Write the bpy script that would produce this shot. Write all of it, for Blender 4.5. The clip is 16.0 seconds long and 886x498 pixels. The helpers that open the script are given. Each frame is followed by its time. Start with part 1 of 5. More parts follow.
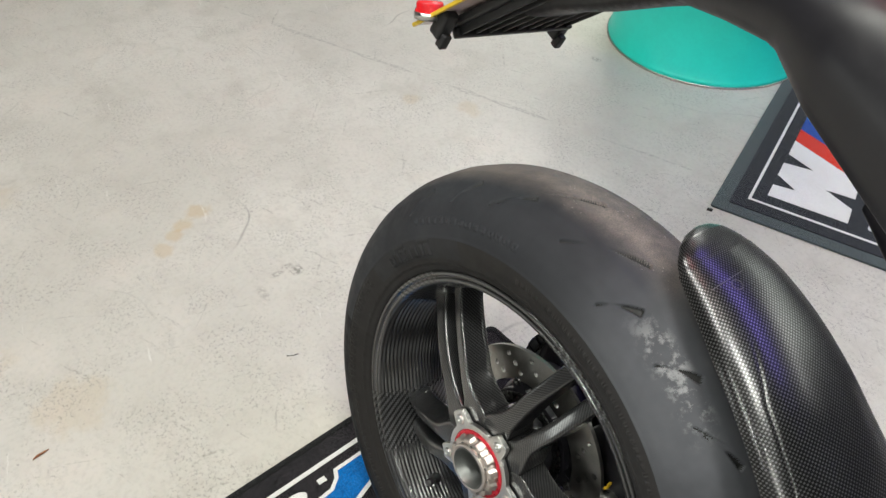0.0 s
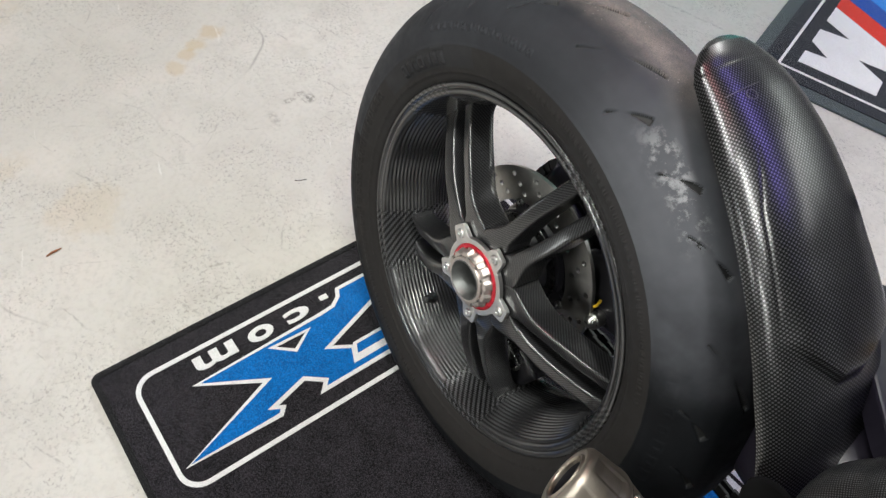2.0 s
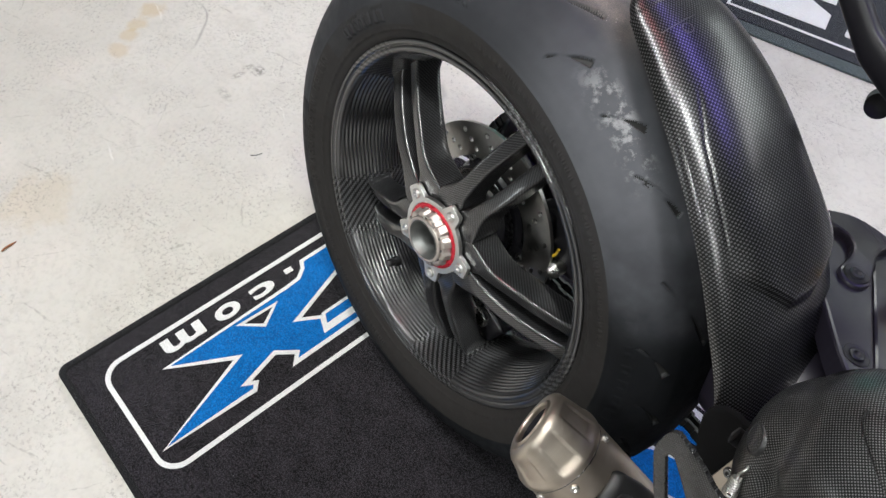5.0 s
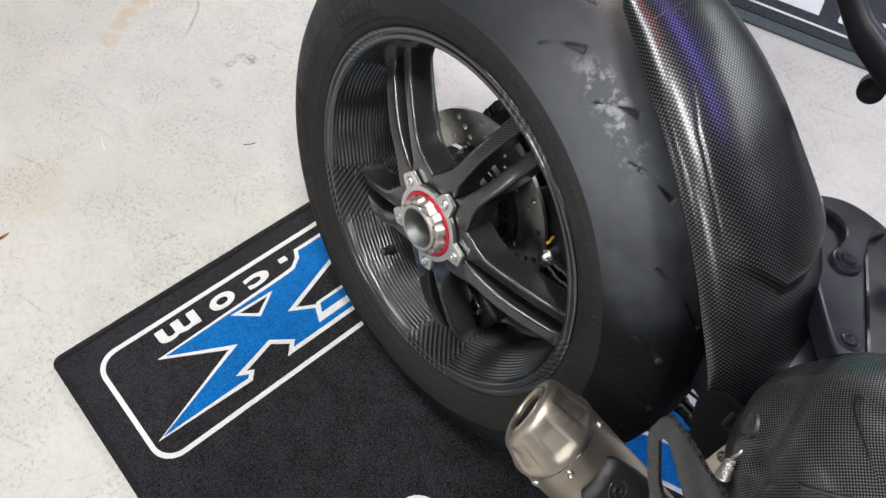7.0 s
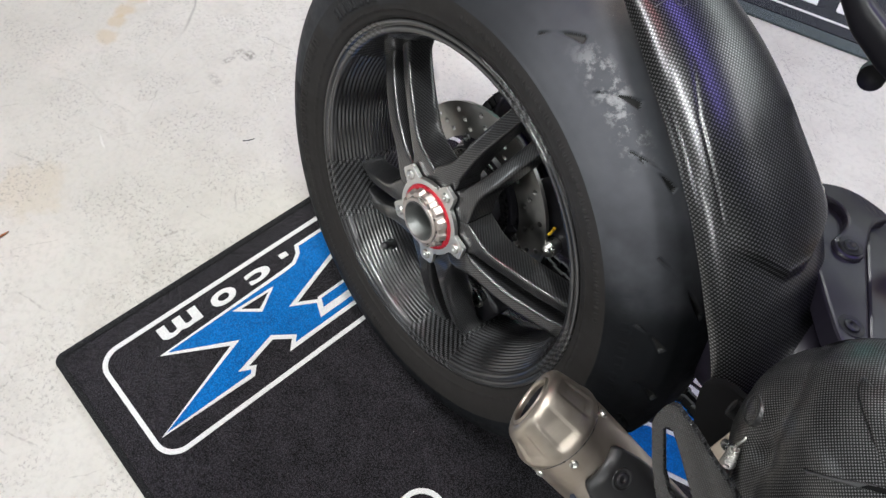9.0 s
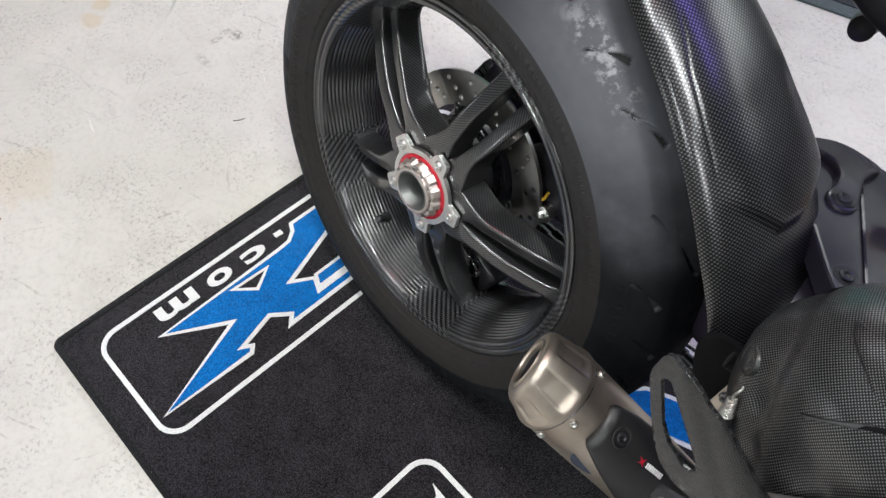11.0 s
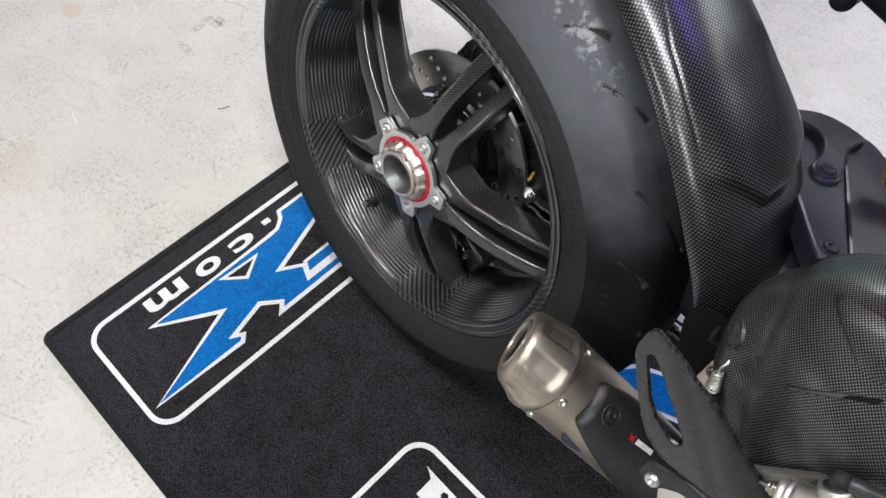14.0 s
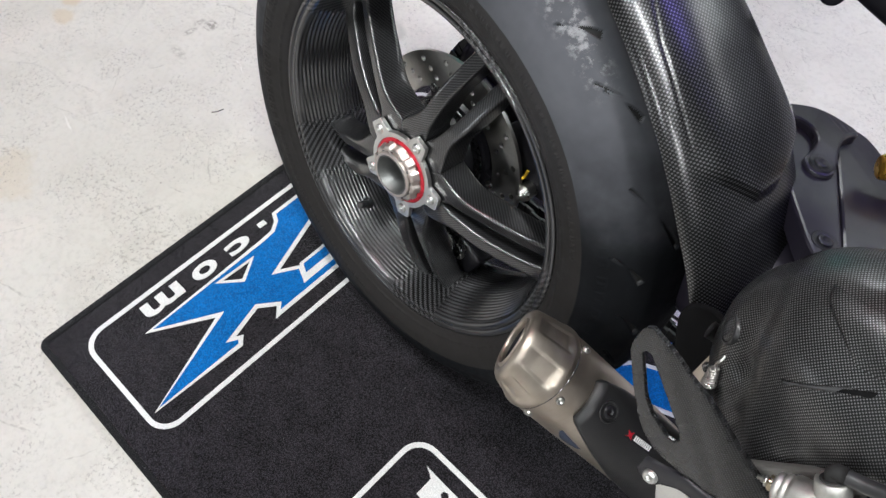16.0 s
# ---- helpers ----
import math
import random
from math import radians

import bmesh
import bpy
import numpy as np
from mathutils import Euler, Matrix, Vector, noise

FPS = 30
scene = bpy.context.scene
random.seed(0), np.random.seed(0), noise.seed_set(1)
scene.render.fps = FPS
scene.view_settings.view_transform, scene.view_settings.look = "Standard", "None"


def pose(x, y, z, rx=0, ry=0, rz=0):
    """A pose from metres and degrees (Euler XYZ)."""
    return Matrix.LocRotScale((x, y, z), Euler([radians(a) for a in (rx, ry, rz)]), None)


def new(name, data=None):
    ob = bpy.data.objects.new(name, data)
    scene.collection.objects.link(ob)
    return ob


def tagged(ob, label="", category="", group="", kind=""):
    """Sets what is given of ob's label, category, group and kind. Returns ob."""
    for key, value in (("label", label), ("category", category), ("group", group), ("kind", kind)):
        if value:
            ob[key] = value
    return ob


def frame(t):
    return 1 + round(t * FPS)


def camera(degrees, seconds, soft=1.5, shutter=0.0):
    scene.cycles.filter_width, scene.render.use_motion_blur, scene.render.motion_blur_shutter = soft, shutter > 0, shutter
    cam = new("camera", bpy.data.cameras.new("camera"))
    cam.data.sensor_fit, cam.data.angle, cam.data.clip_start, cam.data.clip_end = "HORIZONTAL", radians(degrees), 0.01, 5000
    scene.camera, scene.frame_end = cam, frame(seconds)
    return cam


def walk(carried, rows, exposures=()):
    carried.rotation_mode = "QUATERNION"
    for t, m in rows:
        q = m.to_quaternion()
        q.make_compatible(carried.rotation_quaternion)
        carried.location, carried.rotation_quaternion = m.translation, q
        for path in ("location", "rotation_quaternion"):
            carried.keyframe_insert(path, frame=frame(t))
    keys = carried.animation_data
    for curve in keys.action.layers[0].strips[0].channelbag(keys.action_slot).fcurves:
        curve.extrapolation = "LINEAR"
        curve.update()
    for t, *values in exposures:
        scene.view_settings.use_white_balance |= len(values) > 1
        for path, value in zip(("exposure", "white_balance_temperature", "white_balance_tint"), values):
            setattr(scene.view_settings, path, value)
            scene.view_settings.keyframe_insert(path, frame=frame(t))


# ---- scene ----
cam = camera(61.94, 16.0)
ROWS = [
    (0.0, 0.3323, -0.3973, 1.1298, 46.44, -1.49, 53.79),
    (0.5, 0.3300, -0.3883, 1.1113, 44.20, -2.04, 58.81),
    (1.0, 0.3664, -0.4301, 1.0879, 40.09, -3.39, 60.60),
    (1.5, 0.3745, -0.4258, 1.0867, 37.54, -3.98, 59.91),
    (2.0, 0.3804, -0.4203, 1.0843, 36.42, -3.76, 57.72),
    (2.5, 0.3851, -0.4167, 1.0811, 35.98, -3.30, 55.70),
    (3.0, 0.3869, -0.4108, 1.0794, 35.42, -2.90, 54.44),
    (3.5, 0.3870, -0.4086, 1.0769, 34.95, -2.68, 53.63),
    (4.0, 0.3906, -0.4051, 1.0792, 34.75, -2.64, 53.17),
    (6.5, 0.4021, -0.4106, 1.0734, 33.52, -2.93, 52.78),
    (7.0, 0.3996, -0.4071, 1.0765, 33.44, -2.88, 52.44),
    (7.5, 0.3985, -0.4081, 1.0724, 33.39, -2.75, 52.24),
    (8.0, 0.3976, -0.4081, 1.0745, 33.26, -2.68, 52.10),
    (10.5, 0.4095, -0.4173, 1.0695, 32.71, -2.11, 50.92),
    (11.0, 0.4125, -0.4176, 1.0641, 31.91, -1.86, 50.23),
    (11.5, 0.4174, -0.4146, 1.0632, 31.36, -1.75, 49.70),
    (12.0, 0.4182, -0.4163, 1.0630, 31.14, -1.75, 49.37),
    (12.5, 0.4184, -0.4141, 1.0636, 31.05, -1.66, 49.30),
    (13.0, 0.4162, -0.4149, 1.0637, 31.00, -1.57, 49.12),
    (13.5, 0.4174, -0.4122, 1.0613, 30.90, -1.50, 48.95),
    (14.0, 0.4187, -0.4112, 1.0602, 30.79, -1.43, 48.71),
    (14.5, 0.4191, -0.4106, 1.0600, 30.74, -1.37, 48.51),
    (15.0, 0.4208, -0.4077, 1.0592, 30.53, -1.21, 48.21),
    (15.5, 0.4211, -0.4094, 1.0605, 30.61, -1.16, 47.94),
    (16.0, 0.4196, -0.4087, 1.0613, 30.71, -1.08, 47.77),
]
walk(cam, [(t, pose(x, y, z, rx, ry, rz)) for t, x, y, z, rx, ry, rz in ROWS],
     exposures=[(0.0, 0.1, 6740, 2), (1.5, 0.13, 6600, 4), (3.5, 0.22, 6460, 5), (7.5, 0.26, 6350, 6), (16.0, 0.27, 6270, 7)])

# ---- light: a closed showroom with ceiling panels ----
world = bpy.data.worlds.new("room_air")
scene.world = world
world.use_nodes = True
world.node_tree.nodes["Background"].inputs[0].default_value = (0.5, 0.52, 0.55, 1)
world.node_tree.nodes["Background"].inputs[1].default_value = 0.025

CEIL = 3.4
# ceiling panels: x, y, width, length, turn, watts
PANELS = [(-2.4, 3.3, 0.2, 1.5, 90, 118), (2.1, 4.0, 0.6, 2.4, 90, 34), (-0.9, -1.0, 0.16, 1.5, 90, 46), (0.55, -4.05, 0.2, 1.3, 90, 72), (1.0, -0.45, 0.16, 1.5, 90, 58), (2.9, -2.2, 0.3, 1.5, 90, 52)]


def area_lamp(name, m, w, l, watts, colour):
    data = bpy.data.lights.new(name, "AREA")
    data.shape, data.size, data.size_y, data.energy, data.color = "RECTANGLE", w, l, watts, colour
    ob = new(name, data)
    ob.matrix_world = m
    return ob


for x, y, w, l, turn, watts in PANELS:
    area_lamp("ceiling_light", pose(x, y, CEIL - 0.03, 0, 0, turn), w, l, watts, (1.0, 0.99, 0.975))
area_lamp("high_window_light", pose(0.9, 4.44, 2.75, -90, 0, 0), 2.6, 0.9, 22, (0.95, 1.0, 0.97))
# unseen lamp added at the wall behind the camera to streak the mudguard's flank
area_lamp("flank_light", pose(-1.75, -4.42, 0.6, 90, 0, 0), 0.5, 1.0, 10, (0.97, 0.99, 1.0))


# ---- materials ----
def mat(name, base=(0.5, 0.5, 0.5), rough=0.5, metal=0.0, coat=0.0, coat_rough=0.1, spec=0.5):
    m = bpy.data.materials.new(name)
    m.use_nodes = True
    b = m.node_tree.nodes["Principled BSDF"]
    b.inputs["Base Color"].default_value = (*base, 1)
    b.inputs["Roughness"].default_value = rough
    b.inputs["Metallic"].default_value = metal
    b.inputs["Coat Weight"].default_value = coat
    b.inputs["Coat Roughness"].default_value = coat_rough
    b.inputs["Specular IOR Level"].default_value = spec
    return m


class Net:
    """Short names for building a node tree."""

    def __init__(self, m):
        self.t, self.b = m.node_tree, m.node_tree.nodes["Principled BSDF"]

    def node(self, kind, **kw):
        n = self.t.nodes.new(kind)
        for k, v in kw.items():
            if k == "op":
                n.operation = v
            elif k == "typ":
                n.data_type = v
            elif k == "feature":
                n.feature = v
            elif k == "blend":
                n.blend_type = v
        return n

    def link(self, a, b):
        self.t.links.new(a, b)

    def math(self, op, a, b=0.0, c=0.0):
        n = self.node("ShaderNodeMath", op=op)
        for i, v in enumerate((a, b, c)):
            if isinstance(v, (int, float)):
                n.inputs[i].default_value = v
            else:
                self.link(v, n.inputs[i])
        return n.outputs[0]

    def coord(self, which="Object"):
        return self.node("ShaderNodeTexCoord").outputs[which]

    def split(self, v):
        n = self.node("ShaderNodeSeparateXYZ")
        self.link(v, n.inputs[0])
        return n.outputs

    def noise(self, vec, scale, detail=3.0, rough=0.55, dist=0.0):
        n = self.node("ShaderNodeTexNoise")
        self.link(vec, n.inputs["Vector"])
        n.inputs["Scale"].default_value, n.inputs["Detail"].default_value = scale, detail
        n.inputs["Roughness"].default_value, n.inputs["Distortion"].default_value = rough, dist
        return n.outputs["Fac"]

    def voronoi(self, vec, scale, feature="F1", out="Distance"):
        n = self.node("ShaderNodeTexVoronoi", feature=feature)
        self.link(vec, n.inputs["Vector"])
        n.inputs["Scale"].default_value = scale
        return n.outputs[out]

    def ramp(self, fac, lo, hi, a=0.0, b=1.0):
        n = self.node("ShaderNodeMapRange")
        n.interpolation_type = "SMOOTHSTEP"
        self.link(fac, n.inputs[0])
        for i, v in enumerate((lo, hi, a, b)):
            n.inputs[i + 1].default_value = v
        return n.outputs[0]

    def mix(self, fac, a, b, blend="MIX"):
        n = self.node("ShaderNodeMix", typ="RGBA", blend=blend)
        for i, v in ((0, fac), (6, a), (7, b)):
            if isinstance(v, (int, float)):
                n.inputs[i].default_value = v
            elif isinstance(v, tuple):
                n.inputs[i].default_value = (*v, 1)
            else:
                self.link(v, n.inputs[i])
        return n.outputs[2]

    def bump(self, h, strength=0.3, dist=0.001, normal=None):
        n = self.node("ShaderNodeBump")
        n.inputs["Strength"].default_value, n.inputs["Distance"].default_value = strength, dist
        self.link(h, n.inputs["Height"])
        if normal is not None:
            self.link(normal, n.inputs["Normal"])
        return n.outputs[0]

    def put(self, name, v):
        self.link(v, self.b.inputs[name])


def grain(m, base, amount=0.25, scale=60.0, rough=None, bump=0.1, fine=900.0):
    """Two scales of mottling, and a fine relief, on a plain surface."""
    n = Net(m)
    c = n.coord()
    f = n.math("ADD", n.math("MULTIPLY", n.noise(c, scale), 0.6), n.math("MULTIPLY", n.noise(c, scale * 7), 0.4))
    dark = tuple(v * (1 - amount) for v in base)
    light = tuple(min(1, v * (1 + amount)) for v in base)
    n.put("Base Color", n.mix(n.ramp(f, 0.3, 0.7), dark, light))
    if rough:
        n.put("Roughness", n.ramp(n.noise(c, scale * 2), 0.3, 0.7, rough[0], rough[1]))
    n.put("Normal", n.bump(n.noise(c, fine, 2), bump, 0.0004))
    return m


def weave(m, tow=0.0018, lo=0.005, hi=0.055, relief=0.8, rough=(0.28, 0.38), lines=None, stretch=1.0, sheen=0.0, dot=0.5, run=1):
    """Plain weave (run=1) or twill (run=2) of carbon tows under a satin clear coat, laid along the mesh's own UV in metres.
    lines: None, or the half angle round each spoke inside which the twill shows; elsewhere hoop tows run round the barrel."""
    n = Net(m)
    u, v, _ = n.split(n.coord("UV"))
    a = n.math("DIVIDE", u, tow * stretch)
    b = n.math("DIVIDE", v, tow)
    cell = n.math("MODULO", n.math("ADD", n.math("ADD", n.math("FLOOR", a), n.math("FLOOR", b)), 8000.0), 2.0 * run)
    over = n.math("LESS_THAN", cell, run - 0.5)
    fa = n.math("ABSOLUTE", n.math("SUBTRACT", n.math("FRACT", a), 0.5))
    fb = n.math("ABSOLUTE", n.math("SUBTRACT", n.math("FRACT", b), 0.5))
    ha = n.math("SUBTRACT", 1.0, n.math("MULTIPLY", n.math("MULTIPLY", fa, fa), 4.0))
    hb = n.math("SUBTRACT", 1.0, n.math("MULTIPLY", n.math("MULTIPLY", fb, fb), 4.0))
    h = n.math("ADD", n.math("MULTIPLY", over, ha), n.math("MULTIPLY", n.math("SUBTRACT", 1.0, over), hb))
    tone = n.math("MULTIPLY", over, n.math("POWER", n.math("MULTIPLY", ha, hb), dot))
    if lines is not None:
        x, _, z = n.split(n.coord())
        ang = n.math("MULTIPLY", n.math("ARCTAN2", z, x), 180 / math.pi)
        near = n.math("PINGPONG", n.math("SUBTRACT", ang, 70.0 - 360.0), 36.0)
        twill = n.ramp(near, lines - 0.3, lines + 0.3, 1.0, 0.0)
        wavy = n.math("ADD", n.math("DIVIDE", v, 0.0052), n.math("MULTIPLY", n.noise(n.coord(), 9.0), 0.8))
        ridge = n.math("ADD", 0.5, n.math("MULTIPLY", 0.5, n.math("SINE", n.math("MULTIPLY", wavy, 2 * math.pi))))
        h = n.math("ADD", n.math("MULTIPLY", twill, h), n.math("MULTIPLY", n.math("SUBTRACT", 1.0, twill), n.math("MULTIPLY", ridge, 1.1)))
        tone = n.math("ADD", n.math("MULTIPLY", twill, tone), n.math("MULTIPLY", n.math("SUBTRACT", 1.0, twill), n.math("MULTIPLY", ridge, 0.5)))
    big = n.noise(n.coord(), 30.0)
    col = n.mix(tone, (lo, lo, lo * 1.08), (hi, hi, hi * 1.04))
    n.put("Base Color", n.mix(n.ramp(big, 0.35, 0.7, 0.0, 0.25), col, (lo, lo, lo)))
    n.put("Roughness", n.ramp(n.noise(n.coord(), 120.0), 0.3, 0.7, rough[0], rough[1]))
    # fibres that lie on top mirror the light like fine wire
    n.put("Metallic", n.math("MULTIPLY", tone, sheen))
    n.put("Normal", n.bump(h, relief, 0.0006))
    return m


CARBON = weave(mat("carbon_twill_satin", spec=0.2, coat=0.8, coat_rough=0.23), lo=0.001, hi=0.17, tow=0.0019, relief=0.12, rough=(0.30, 0.35), sheen=1.0, dot=0.9)
CARBON_COVER = weave(mat("carbon_cover_weave", spec=0.25, coat=0.5, coat_rough=0.24), lo=0.0015, hi=0.23, tow=0.0012, relief=0.25, rough=(0.30, 0.38), sheen=0.9, dot=1.2)
CARBON_RIM = weave(mat("carbon_barrel", spec=0.3, coat=1.0, coat_rough=0.08), tow=0.0024, lo=0.0015, hi=0.15, lines=11.5, run=2, relief=0.2, rough=(0.3, 0.36), sheen=0.8)
CARBON_SPOKE = weave(mat("carbon_spoke", spec=0.3, coat=1.0, coat_rough=0.11), lo=0.008, hi=0.11, relief=0.06, rough=(0.28, 0.34), tow=0.0010, sheen=0.9, run=2)
CARBON_DARK = weave(mat("carbon_matt", coat=0.25, coat_rough=0.32), lo=0.009, hi=0.055, relief=0.12, rough=(0.36, 0.46), tow=0.0016, sheen=0.6)
CARBON_GUARD = weave(mat("carbon_guard_weave", spec=0.3, coat=0.6, coat_rough=0.2), lo=0.004, hi=0.085, relief=0.1, rough=(0.24, 0.32), tow=0.0011, stretch=1.3, sheen=0.95, dot=0.8)
SATIN_BLACK = grain(mat("satin_black_paint", rough=0.38), (0.014, 0.0135, 0.017), 0.12, 40, (0.34, 0.44), 0.05)
ARM_PAINT = grain(mat("swingarm_satin_paint", rough=0.38), (0.022, 0.019, 0.029), 0.12, 40, (0.3, 0.4), 0.05)
PLASTIC = grain(mat("black_plastic", rough=0.5), (0.012, 0.012, 0.013), 0.2, 80, (0.42, 0.6), 0.25, 1500)
# plain dull black, which also paints the shade in the cover's vent
DULL_BLACK = grain(mat("dull_black_fill", rough=0.85, spec=0.15), (0.004, 0.004, 0.0045), 0.3, 60)
RUBBER_SOFT = grain(mat("black_rubber", rough=0.7), (0.015, 0.015, 0.015), 0.2, 80, (0.6, 0.8), 0.2)
ALU = grain(mat("anodised_aluminium", rough=0.34, metal=1.0), (0.74, 0.74, 0.72), 0.06, 90, (0.3, 0.42), 0.06)
CAST_ALU = grain(mat("bead_blasted_casting", rough=0.5, metal=1.0), (0.60, 0.59, 0.56), 0.08, 70, (0.44, 0.56), 0.2)
BRASS_ANO = grain(mat("gold_toned_metal", rough=0.3, metal=1.0), (0.55, 0.47, 0.34), 0.08, 120, (0.25, 0.38), 0.03)
RAIL_GREY = grain(mat("grey_frame_paint", rough=0.45, metal=0.6), (0.19, 0.185, 0.175), 0.12, 60, (0.4, 0.52), 0.1)
SATIN_GREY = grain(mat("satin_grey_lining", rough=0.45), (0.045, 0.046, 0.048), 0.12, 90, (0.4, 0.5), 0.1)
RUBBER_SHEEN = grain(mat("smooth_hose_rubber", rough=0.45), (0.022, 0.022, 0.023), 0.15, 80, (0.38, 0.5), 0.08)
STEEL = grain(mat("bright_steel", rough=0.3, metal=1.0), (0.56, 0.55, 0.52), 0.08, 120, (0.26, 0.38), 0.03)
DISC_STEEL = grain(mat("ground_disc_steel", rough=0.32, metal=1.0), (0.46, 0.45, 0.43), 0.1, 30, (0.28, 0.4), 0.02)
BORE = grain(mat("dull_bore_metal", rough=0.5, metal=0.9), (0.20, 0.205, 0.20), 0.12, 60, (0.42, 0.55), 0.05)
STEEL_DARK = grain(mat("dark_steel", rough=0.3, metal=1.0), (0.2, 0.2, 0.2), 0.15, 120, (0.22, 0.4), 0.05)
NUT = grain(mat("warm_nut_steel", rough=0.42, metal=1.0), (0.66, 0.60, 0.56), 0.08, 120, (0.36, 0.5), 0.05)
RED_ANO = grain(mat("red_anodised", rough=0.32, metal=0.4), (0.55, 0.02, 0.04), 0.1, 120, (0.25, 0.4), 0.04)
GOLD = grain(mat("gold_anodised", rough=0.3, metal=0.8), (0.75, 0.42, 0.06), 0.1, 120, (0.25, 0.4), 0.04)
RED_LENS = grain(mat("red_reflector_lens", rough=0.15), (0.6, 0.015, 0.02), 0.15, 400, None, 0.3)
TAIL_LAMP = grain(mat("lit_red_tail_lamp", rough=0.15), (0.6, 0.015, 0.02), 0.15, 400, None, 0.3)
TAIL_LAMP.node_tree.nodes["Principled BSDF"].inputs["Emission Color"].default_value = (1.0, 0.02, 0.05, 1)
TAIL_LAMP.node_tree.nodes["Principled BSDF"].inputs["Emission Strength"].default_value = 3.0
YELLOW = grain(mat("yellow_plastic", rough=0.4), (0.75, 0.5, 0.03), 0.1, 100)
PLATE = grain(mat("pale_acrylic", rough=0.25), (0.62, 0.5, 0.5), 0.05, 60)
MARK = grain(mat("faint_grey_print", rough=0.6), (0.11, 0.105, 0.11), 0.1, 200)
NAVY_INK = grain(mat("navy_print", rough=0.45), (0.045, 0.055, 0.085), 0.15, 200)
SPLINTER = grain(mat("brown_splinter", rough=0.7), (0.24, 0.09, 0.035), 0.4, 300)
TEAL = grain(mat("teal_painted_steel", rough=0.4), (0.025, 0.66, 0.55), 0.04, 14, (0.32, 0.45), 0.08)


def titanium():
    m = mat("brushed_titanium", metal=1.0, rough=0.34)
    n = Net(m)
    u, v, _ = n.split(n.coord("UV"))
    cmb = n.node("ShaderNodeCombineXYZ")
    n.link(n.math("MULTIPLY", u, 25.0), cmb.inputs[0])
    n.link(n.math("MULTIPLY", v, 900.0), cmb.inputs[1])
    streak = n.noise(cmb.outputs[0], 1.0, 4)
    cloud = n.noise(n.coord(), 22.0)
    n.put("Base Color", n.mix(n.ramp(cloud, 0.3, 0.7), (0.46, 0.40, 0.335), (0.58, 0.525, 0.455)))
    n.put("Roughness", n.ramp(streak, 0.3, 0.7, 0.36, 0.5))
    n.put("Normal", n.bump(streak, 0.12, 0.0003))
    return m


TITAN = titanium()


